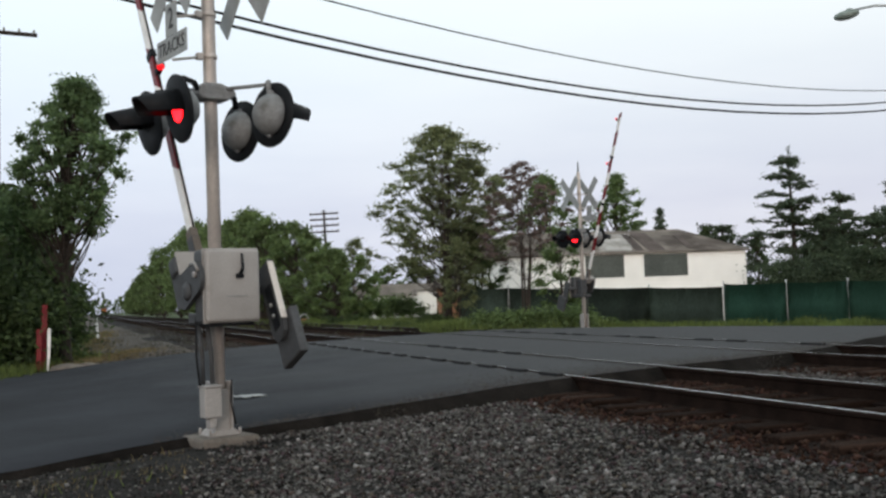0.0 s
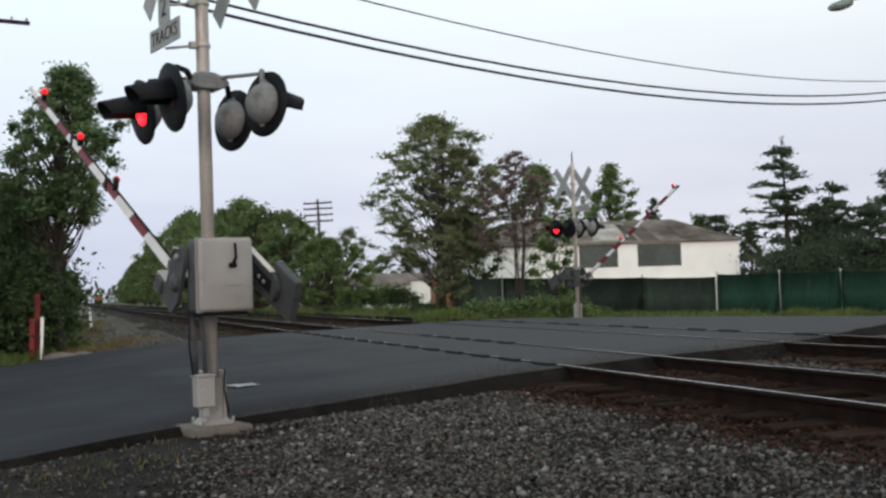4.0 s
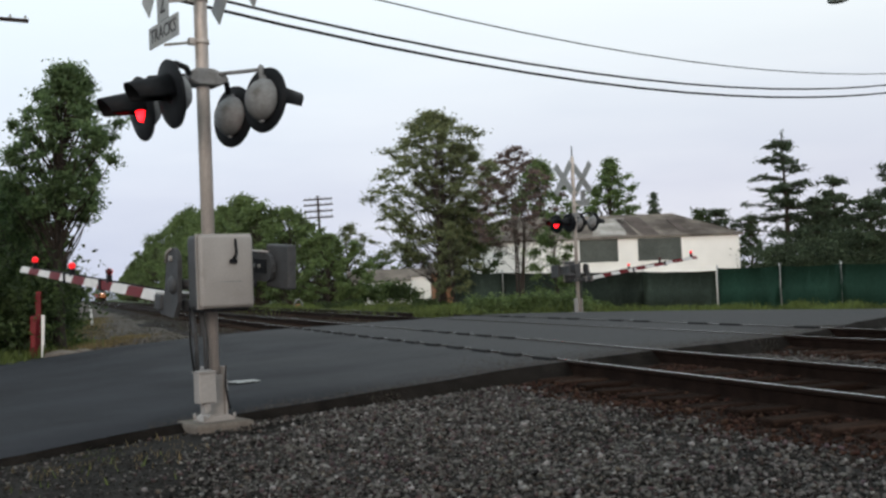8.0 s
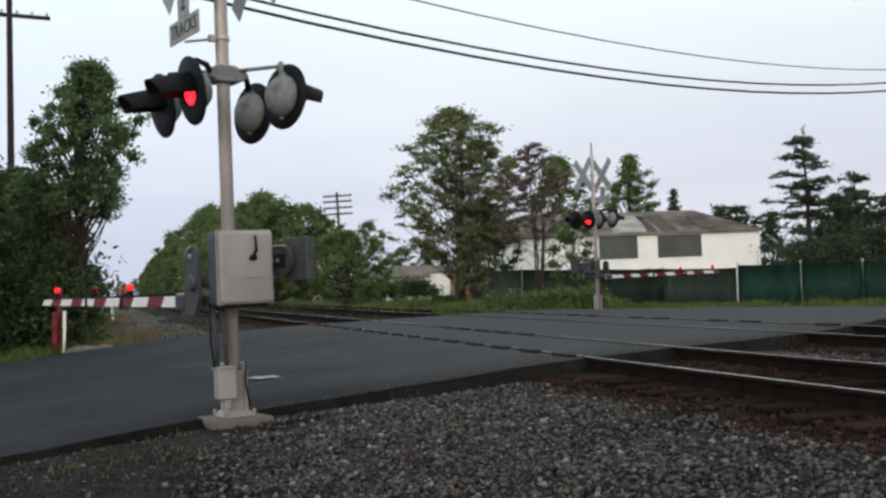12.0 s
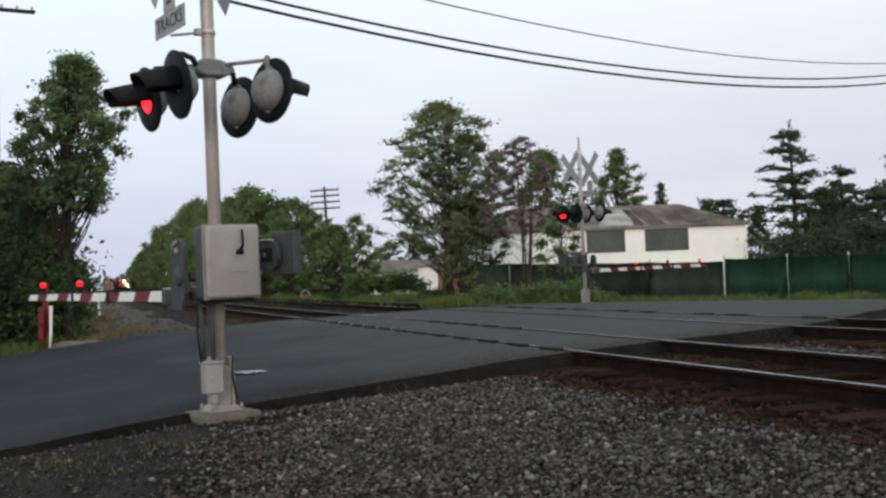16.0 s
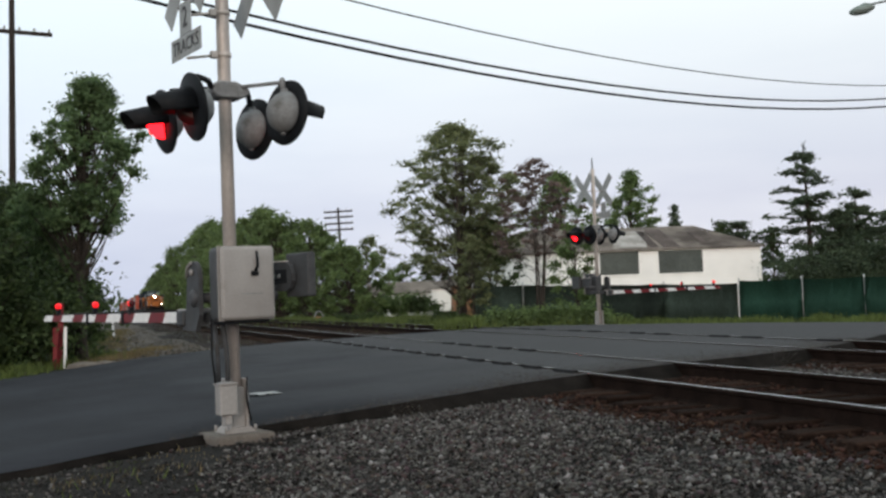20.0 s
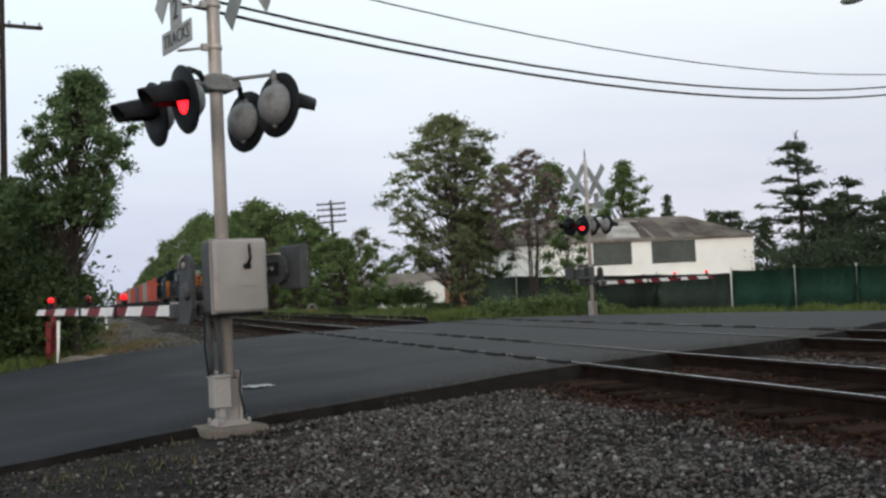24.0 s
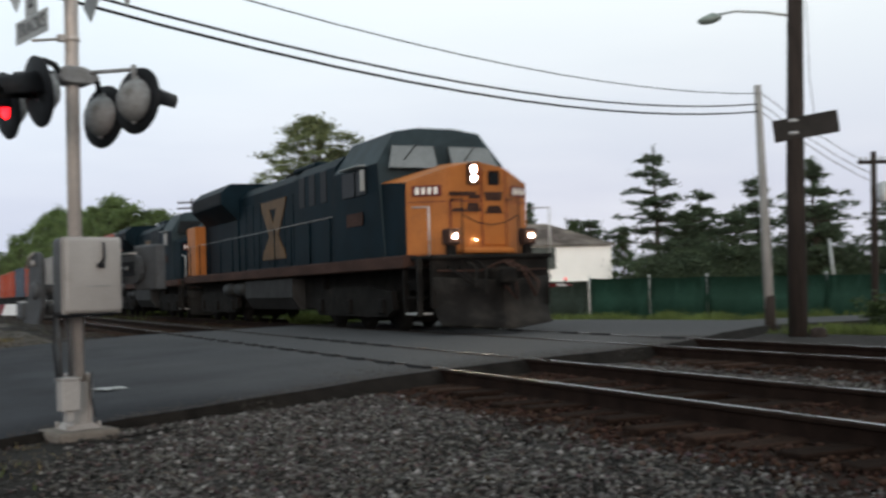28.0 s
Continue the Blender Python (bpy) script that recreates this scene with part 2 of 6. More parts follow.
BOXGRAY = mat("silver_gray_enamel", (0.29, 0.275, 0.265), 0.55, 0.1, vary=0.12, scale=3, grain=70, bump=0.06, dirt=(0.19, 0.175, 0.165), dirt_at=0.64)
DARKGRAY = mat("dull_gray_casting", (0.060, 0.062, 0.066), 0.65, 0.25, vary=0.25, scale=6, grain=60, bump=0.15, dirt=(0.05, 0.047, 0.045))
CONCRETE = mat("stained_concrete", (0.125, 0.108, 0.094), 0.9, vary=0.25, scale=4, grain=50, bump=0.3, dirt=(0.13, 0.12, 0.105))
BLACK = mat("flat_black_paint", (0.007, 0.008, 0.010), 0.6, spec=0.15, vary=0.35, scale=8, grain=60, bump=0.05)
LAMPBACK = mat("dusty_gray_housing", (0.20, 0.205, 0.21), 0.6, 0.1, vary=0.2, scale=9, grain=70, bump=0.1, dirt=(0.11, 0.105, 0.10), dirt_at=0.6)
RED_LIT = mat("lit_red_lens", (0.6, 0.02, 0.02), 0.3, vary=0.05, bump=0, emit=(1.0, 0.007, 0.012), power=7.0)
RED_LAMP = mat("lit_gate_lamp", (0.4, 0.012, 0.012), 0.3, vary=0.05, bump=0, emit=(1.0, 0.012, 0.02), power=1.1)
RED_DARK = mat("unlit_red_lens", (0.055, 0.006, 0.007), 0.25, vary=0.2, bump=0)
WHITE = mat("white_reflective_sheet", (0.72, 0.71, 0.70), 0.45, vary=0.08, scale=6, grain=50, bump=0.03, dirt=(0.45, 0.42, 0.38), dirt_at=0.68)
REDSTRIPE = mat("dark_red_sheet", (0.15, 0.010, 0.014), 0.45, vary=0.15, scale=6, grain=50, bump=0.03)
SIGNGRAY = mat("weathered_sign_face", (0.27, 0.28, 0.28), 0.6, vary=0.15, scale=7, grain=60, bump=0.04, dirt=(0.25, 0.24, 0.22))
LETTER = mat("black_lettering", (0.03, 0.03, 0.032), 0.7, vary=0.2, bump=0)
GALV_BOLT = mat("zinc_bolt", (0.25, 0.25, 0.25), 0.5, 0.4, vary=0.15, bump=0)
CABLE = mat("black_cable", (0.008, 0.008, 0.009), 0.8, vary=0.3, bump=0)
WOODPOLE = mat("tarred_wood_pole", (0.026, 0.019, 0.016), 0.9, vary=0.4, scale=3, grain=30, bump=0.5, stretch=(6, 6, 0.4))
GRAYPOLE = mat("silvered_wood_pole", (0.27, 0.26, 0.25), 0.85, vary=0.3, scale=3, grain=30, bump=0.4, stretch=(6, 6, 0.4))
BARK = mat("bark", (0.045, 0.036, 0.03), 0.95, vary=0.45, scale=5, grain=30, bump=0.6, stretch=(4, 4, 0.6))
LEAF_MID = leaf_mat("locust_leaves", (0.145, 0.178, 0.095))
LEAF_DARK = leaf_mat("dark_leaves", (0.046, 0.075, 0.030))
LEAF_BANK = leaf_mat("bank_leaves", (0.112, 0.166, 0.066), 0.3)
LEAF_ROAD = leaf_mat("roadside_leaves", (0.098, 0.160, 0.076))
LEAF_FRESH = leaf_mat("fresh_leaves", (0.108, 0.168, 0.068))
LEAF_RED = leaf_mat("reddish_leaves", (0.140, 0.108, 0.104), 0.35)
NEEDLE = leaf_mat("pine_needles", (0.062, 0.092, 0.058), 0.4)
GRASS = leaf_mat("grass_blades", (0.088, 0.122, 0.036), 0.4)
DRYGRASS = leaf_mat("dry_weeds", (0.16, 0.13, 0.07), 0.35)


# ---- small modelling helpers ----
def part(name, bm, material, parent=None, label="", kind=""):
    """Links a bmesh as one mesh object under a thing or part; frees the bmesh."""
    me = bpy.data.meshes.new(name)
    bm.normal_update()
    bm.to_mesh(me)
    bm.free()
    me.materials.append(material)
    ob = new(name, me)
    if parent:
        ob.parent = parent
    return tagged(ob, label, "", "", kind)


def thing(name, label, category, m=Matrix(), group="", kind=""):
    ob = new(name)
    ob.empty_display_size = 0.2
    ob.matrix_basis = m
    return tagged(ob, label, category, group, kind)


def cube(bm, lo, hi, bevel=0.0, seg=2):
    lo, hi = Vector(lo), Vector(hi)
    r = bmesh.ops.create_cube(bm, size=1.0, matrix=Matrix.Translation((lo + hi) / 2) @ Matrix.Diagonal((*(hi - lo), 1)))
    if bevel:
        ed = list({e for v in r["verts"] for e in v.link_edges})
        bmesh.ops.bevel(bm, geom=ed, offset=bevel, segments=seg, affect="EDGES", profile=0.5)
    return bm


def slab(lo, hi, bevel=0.0, seg=2):
    return cube(bmesh.new(), lo, hi, bevel, seg)


def tube(bm, pts, radii, n=10, cap=True):
    """A tapered tube through points."""
    pts = [Vector(p) for p in pts]
    if not isinstance(radii, (list, tuple)):
        radii = [radii] * len(pts)
    rings = []
    for i, p in enumerate(pts):
        d = (pts[min(i + 1, len(pts) - 1)] - pts[max(i - 1, 0)]).normalized()
        a = d.orthogonal().normalized() if abs(d.z) < 0.999 else Vector((1, 0, 0))
        if i:
            a = (prev - d * prev.dot(d)).normalized()
        prev, b = a, d.cross(a)
        rings.append([bm.verts.new(p + (a * math.cos(2 * math.pi * k / n) + b * math.sin(2 * math.pi * k / n)) * radii[i]) for k in range(n)])
    for r0, r1 in zip(rings, rings[1:]):
        for k in range(n):
            f = bm.faces.new((r0[k], r0[(k + 1) % n], r1[(k + 1) % n], r1[k]))
            f.smooth = True
    if cap:
        bm.faces.new(rings[0][::-1])
        bm.faces.new(rings[-1])
    return bm


def rod(p0, p1, r, n=10, r1=None):
    return tube(bmesh.new(), [p0, p1], [r, r if r1 is None else r1], n)


def lathe(bm, profile, n=24, m=Matrix()):
    """Turns (radius, height) pairs round the z axis, then places them by m."""
    rings = []
    for r, z in profile:
        rings.append([bm.verts.new(m @ Vector((r * math.cos(2 * math.pi * k / n), r * math.sin(2 * math.pi * k / n), z))) for k in range(n)])
    for a, b in zip(rings, rings[1:]):
        for k in range(n):
            f = bm.faces.new((a[k], a[(k + 1) % n], b[(k + 1) % n], b[k]))
            f.smooth = True
    bm.faces.new(rings[0][::-1])
    bm.faces.new(rings[-1])
    return bm


def prism(bm, outline, y0, y1, axis="y"):
    """Extrudes an outline of (u, z) pairs between y0 and y1 along y (or along x)."""
    put = (lambda u, w, v: (u, w, v)) if axis == "y" else (lambda u, w, v: (w, u, v)) if axis == "x" else (lambda u, w, v: (u, v, w))
    a = [bm.verts.new(put(u, y0, v)) for u, v in outline]
    b = [bm.verts.new(put(u, y1, v)) for u, v in outline]
    bm.faces.new(a)
    bm.faces.new(b[::-1])
    for k in range(len(a)):
        j = (k + 1) % len(a)
        bm.faces.new((a[j], a[k], b[k], b[j]))
    bmesh.ops.recalc_face_normals(bm, faces=bm.faces)
    return bm


def quads_mesh(name, verts, material, parent=None, label="", kind=""):
    """A mesh of loose quads from an (n, 4, 3) array."""
    n = len(verts)
    me = bpy.data.meshes.new(name)
    me.vertices.add(n * 4)
    me.vertices.foreach_set("co", verts.astype(np.float32).ravel())
    me.loops.add(n * 4)
    me.loops.foreach_set("vertex_index", np.arange(n * 4, dtype=np.int32))
    me.polygons.add(n)
    me.polygons.foreach_set("loop_start", np.arange(0, n * 4, 4, dtype=np.int32))
    me.update()
    me.validate()
    me.materials.append(material)
    ob = new(name, me)
    if parent:
        ob.parent = parent
    return tagged(ob, label, "", "", kind)


def interp(x, table):
    return float(np.interp(x, [a for a, _ in table], [b for _, b in table]))

# ---- the plan: x across the tracks, y along them, rail heads at z = 0 ----
RAILS = ((5.22, 6.72), (9.35, 10.85))
LANES = (5.97, 10.10)
GROUND_X = ((-400, -2.0), (-40, -1.5), (-12, -1.0), (-3, -0.55), (-0.6, -0.36), (0.9, -0.27), (2.85, -0.21), (3.9, -0.19), (12.2, -0.19),
            (13.2, -0.22), (17, -0.34), (24, -0.62), (40, -0.85), (400, -1.5))
ROAD_X = ((-80, -2.2), (-40, -1.42), (-12, -0.92), (-3, -0.47), (-0.6, -0.30), (0.86, -0.20), (2.85, -0.09), (4.6, -0.016), (11.5, -0.016), (13, -0.05),
          (17, -0.18), (24, -0.44), (40, -0.7), (80, -0.9))
ROAD_NEAR = ((-80, -17), (-40, -4), (-12, 5.2), (-0.6, 9.3), (0.86, 9.9), (2.85, 10.4), (4.7, 11.2), (6.7, 12.2), (9.4, 13.3), (11, 14.4), (19, 22.0), (24, 25.5), (40, 30), (80, 40))
ROAD_FAR = ((-80, 0), (-40, 11), (-12, 20), (-1.6, 24.6), (1.3, 26.6), (5.2, 27.4), (10.8, 30.4), (14.5, 31.0), (20, 31.2), (24, 29.6), (40, 34), (80, 44))


def drift(y):
    """The tracks bend very gently to the right far off."""
    return 1.14e-5 * y * abs(y)


def ground_z(x, y):
    z = interp(x - (drift(y) if y > 60 else 0), GROUND_X)
    if y < 9 and x < 4:
        z -= 0.26 * min(1, (9 - y) / 5) * min(1, (4 - x) / 3)
    if y < ROAD_NEAR[0][1]:
        return z
    if interp(x, ROAD_NEAR) + 0.2 < y < interp(x, ROAD_FAR) - 0.2:
        z = min(z, interp(x, ROAD_X) - 0.12)
    return z


def sheet(xs, ys, height_of):
    bm = bmesh.new()
    vs = [[bm.verts.new((x, y, height_of(x, y))) for y in ys] for x in xs]
    for i in range(len(xs) - 1):
        for j in range(len(ys) - 1):
            bm.faces.new((vs[i][j], vs[i + 1][j], vs[i + 1][j + 1], vs[i][j + 1])).smooth = True
    return bm


def steps(*runs):
    vals = []
    for a, b, d in runs:
        k = max(1, round((b - a) / d))
        vals += [a + (b - a) * i / k for i in range(k)]
    return vals + [runs[-1][1]]


gx = steps((-2500, -400, 700), (-400, -60, 40), (-60, -10, 5), (-10, 30, 0.5), (30, 80, 5), (80, 400, 40), (400, 2500, 700))
gy = steps((-600, -60, 90), (-60, -4, 6), (-4, 36, 0.5), (36, 100, 4), (100, 900, 40), (900, 3500, 650))


def ground_bumps(x, y):
    z = ground_z(x, y)
    on_road = interp(x, ROAD_NEAR) - 0.5 < y < interp(x, ROAD_FAR) + 0.5
    return z + (0 if on_road else 0.05 * (noise.noise((x * 0.7, y * 0.7, 0)) + 0.5 * noise.noise((x * 2.1, y * 2.1, 3))))


ground = part("ground", sheet(gx, gy, ground_bumps), SOIL, None, "dry soil and thin grass beside the railway", "structure")
ground["category"] = "ground"
ground.data.materials.append(GRASS_BED)
ground.data.materials.append(BALLAST)
ground.data.materials.append(RUSTY_BED)
for p in ground.data.polygons:
    cx, cy = p.center.x - drift(p.center.y), p.center.y
    if 3.0 + 0.6 * noise.noise((cy * 0.4, 0, 0)) < cx < 12.6 or (cx >= -3.0 and cy < interp(p.center.x, ROAD_NEAR) + 1.5):
        p.material_index = 3 if 4.2 < cx < 7.6 or 8.5 < cx < 11.7 else 2
    elif cx > 12.6 and cx < 20 and cy < 19.5 + 0.9 * (cx - 16):
        p.material_index = 0
    elif cx > 12.6 or cx < -7:
        p.material_index = 1

def crown(x):
    """The road is cambered, but flat over the tracks."""
    return 0.02 * min(1.0, max(0.0, (4.2 - x) / 3, (x - 12.0) / 3))


# the road, a slab with worn edges
rx = steps((-80, -12, 4), (-12, 24, 0.4), (24, 80, 4))
bm = bmesh.new()
rows = []
for x in rx:
    a, b = interp(x, ROAD_NEAR), interp(x, ROAD_FAR)
    a += 0.10 * noise.noise((x * 1.3, 0, 0)) + 0.05 * noise.noise((x * 4, 1, 0))
    b += 0.12 * noise.noise((x * 1.1, 9, 0))
    z = interp(x, ROAD_X)
    rows.append([bm.verts.new((x, a - 0.24, z - 0.20))] + [bm.verts.new((x, a + (b - a) * k / 12, z + crown(x) * math.sin(math.pi * k / 12))) for k in range(13)]
                + [bm.verts.new((x, b + 0.12, z - 0.22))])
for r0, r1 in zip(rows, rows[1:]):
    for k in range(14):
        bm.faces.new((r0[k], r1[k], r1[k + 1], r0[k + 1])).smooth = 0 < k < 13
road = part("road", bm, ASPHALT, None, "worn dark gray asphalt road over the crossing", "structure")
road["category"] = "road"
road.data.materials.append(EDGE_TAR)
for p in road.data.polygons:
    if p.normal.z < 0.8:
        p.material_index = 1


# ---- the two tracks ----
def rail_profile(bm, x, ys, gap=False):
    """A T-rail swept along y."""
    prof = ((-0.07, -0.18), (0.07, -0.18), (0.07, -0.165), (0.012, -0.15), (0.012, -0.045), (0.036, -0.035), (0.036, -0.013), (0.015, 0.0), (-0.015, 0.0), (-0.036, -0.013),
            (-0.036, -0.035), (-0.012, -0.045), (-0.012, -0.15), (-0.07, -0.165))
    rings = [[bm.verts.new((x + drift(y) + u, y, v)) for u, v in prof] for y in ys]
    for a, b in zip(rings, rings[1:]):
        for k in range(len(prof)):
            j = (k + 1) % len(prof)
            bm.faces.new((a[k], a[j], b[j], b[k]))
    bmesh.ops.recalc_face_normals(bm, faces=bm.faces)
    return bm


tie_mesh = bpy.data.meshes.new("tie")
tb = slab((-1.32, -0.115, -0.18), (1.32, 0.115, 0), 0.012, 1)
tb.to_mesh(tie_mesh)
tb.free()
tie_mesh.materials.append(TIE)
rnd = random.Random(4)
rail_ys = steps((-60, 0, 10), (0, 60, 2), (60, 900, 30))
for k, lane in enumerate(LANES):
    track = thing("railway_track", ("near" if k == 0 else "far") + " railway track with rusty rails and polished heads on dark wooden ties", "railway track", kind="structure", group="tracks over the crossing")
    for x in RAILS[k]:
        ob = part("rail", rail_profile(bmesh.new(), x, rail_ys), RAIL_SIDE, track)
        ob.data.materials.append(RAIL_TOP)
        for p in ob.data.polygons:
            if abs(p.normal.z) > 0.9 and p.center.z > -0.02:
                p.material_index = 1
    # rubber flangeway strips inside each rail over the road, the joint left open
    for x, s in ((RAILS[k][0], 1), (RAILS[k][1], -1)):
        a, b = interp(x, ROAD_NEAR) + 0.1, interp(x, ROAD_FAR) - 0.1
        n = 14
        for i in range(n):
            y0, y1 = a + (b - a) * i / n, a + (b - a) * (i + 1) / n - 0.05
            part("flangeway_filler", slab((x + s * 0.05, y0, -0.06), (x + s * 0.115, y1, -0.0105), 0.004, 1), CABLE, track)
        # added strips, proud on the field side, break the rail's gleam into dashes
        dashes = 15
        for i in range(dashes):
            y0, y1 = a + (b - a) * (i + 0.08) / dashes, a + (b - a) * (i + 0.58) / dashes
            if (k == 0 and (s > 0 or 3 < i < 9)) or (k == 1 and s < 0 and i % 3 != 1):
                part("rubber_pad", slab((x - 0.125, y0, -0.06), (x - 0.040, y1, 0.020), 0.006, 1), CABLE, track)
    far_ties = bmesh.new()
    y = -8.0
    while y < 420:
        a, b = interp(lane, ROAD_NEAR), interp(lane, ROAD_FAR)
        dx, dy = rnd.uniform(-0.06, 0.06), rnd.uniform(-0.03, 0.03)
        if not a + 0.1 < y < b - 0.1:
            if y < 70:
                t = new("tie", tie_mesh)
                t.parent = track
                t.matrix_basis = pose(lane + dx + drift(y), y + dy, -0.142 + rnd.uniform(-0.012, 0.008), 0, 0, rnd.uniform(-1.2, 1.2))
            elif y < 300:
                cube(far_ties, (lane - 1.3 + drift(y), y - 0.11, -0.33), (lane + 1.3 + drift(y), y + 0.11, -0.17))
        y += 0.53
    part("tie", far_ties, TIE, track, kind="stuff")


# ---- crossing signals with gates ----
def words(text, size, material, parent, m, depth=0.002):
    """Lettering from the built-in font, as a mesh."""
    cu = bpy.data.curves.new("lettering", "FONT")
    cu.body, cu.size, cu.extrude, cu.align_x, cu.align_y = text, size, depth, "CENTER", "CENTER"
    cu.resolution_u = 2
    tmp = new("tmp", cu)
    bpy.context.view_layer.update()
    me = bpy.data.meshes.new_from_object(tmp.evaluated_get(bpy.context.evaluated_depsgraph_get()))
    bpy.data.objects.remove(tmp)
    bpy.data.curves.remove(cu)
    me.transform(m)
    me.materials.append(material)
    ob = new("lettering", me)
    ob.parent = parent
    return ob


def half_pipe(bm, r0, r1, length, cut, n=20, thick=0.006):
    """A lamp hood along +z: a pipe open below, its lower lip cut back."""
    a0, a1 = radians(-11), radians(191)
    inner, outer = [], []
    for k in range(n + 1):
        a = a0 + (a1 - a0) * k / n
        reach = length * (1 - cut * (1 - max(0.0, math.sin(a))) * 0.5)
        ring = []
        for r, zz in ((r0, 0.0), (r1, reach), (r1 - thick, reach), (r0 - thick, 0.0)):
            ring.append(bm.verts.new((r * math.cos(a), r * math.sin(a), zz)))
        inner.append(ring)
    for a, b in zip(inner, inner[1:]):
        for k in range(4):
            bm.faces.new((a[k], a[(k + 1) % 4], b[(k + 1) % 4], b[k])).smooth = k in (0, 2)
    bm.faces.new(inner[0])
    bm.faces.new(inner[-1][::-1])
    bmesh.ops.recalc_face_normals(bm, faces=bm.faces)
    return bm


LENSES = []   # (lens, rest pose, phase) of every flashing lamp


def flasher(signal, x, y, z, turn, phase, dip=8.0):
    """A signal head: black backing disc, hood, gray housing and a lens that swings between its lit and its dark face."""
    face = pose(x, y, z) @ Euler((0, 0, radians(turn))).to_matrix().to_4x4() @ Euler((radians(90), 0, radians(90))).to_matrix().to_4x4() @ pose(0, 0, 0, dip, 0, 0)
    # local axes of a head: x to its side, y up, z ahead
    bm = lathe(bmesh.new(), ((0.155, -0.005), (0.278, -0.018), (0.283, 0.0), (0.276, 0.006), (0.155, 0.012)), 40)
    head = part("lamp_head", bm, BLACK, signal, "round black backing disc with hood and gray housing")
    head.matrix_basis = face
    part("hood", half_pipe(bmesh.new(), 0.166, 0.122, 0.365, 0.34), BLACK, head)
    bm = lathe(bmesh.new(), ((0.176, -0.012), (0.184, -0.025), (0.178, -0.055), (0.152, -0.10), (0.105, -0.145), (0.05, -0.166), (0.012, -0.170)), 32)
    cube(bm, (-0.03, 0.17, -0.06), (0.03, 0.205, -0.015), 0.006, 1)
    cube(bm, (-0.02, -0.20, -0.05), (0.02, -0.17, -0.02), 0.004, 1)
    part("housing", bm, LAMPBACK, head, "dusty gray lamp housing with a latch")
    bm = lathe(bmesh.new(), ((0.15, -0.02), (0.153, 0.004), (0.165, 0.006), (0.165, -0.02)), 32)
    part("lens_ring", bm, BLACK, head)
    bm = lathe(bmesh.new(), ((0.012, -0.012), (0.08, -0.012), (0.148, -0.006), (0.15, 0.0), (0.148, 0.006), (0.08, 0.018), (0.012, 0.022)), 28)
    lens = part("lens", bm, RED_DARK, head, "red signal lens")
    lens.data.materials.append(RED_LIT)
    for p in lens.data.polygons:
        p.material_index = 1 if p.center.z > 0.001 else 0
    LENSES.append((lens, phase, Matrix()))
    return head


def arm_pose(angle):
    """The arm turns about a pin below and ahead of its drive shaft."""
    return pose(0, -0.16, SHAFT - 0.11, angle, 0, 0) @ pose(0, 0.16, 0.11)


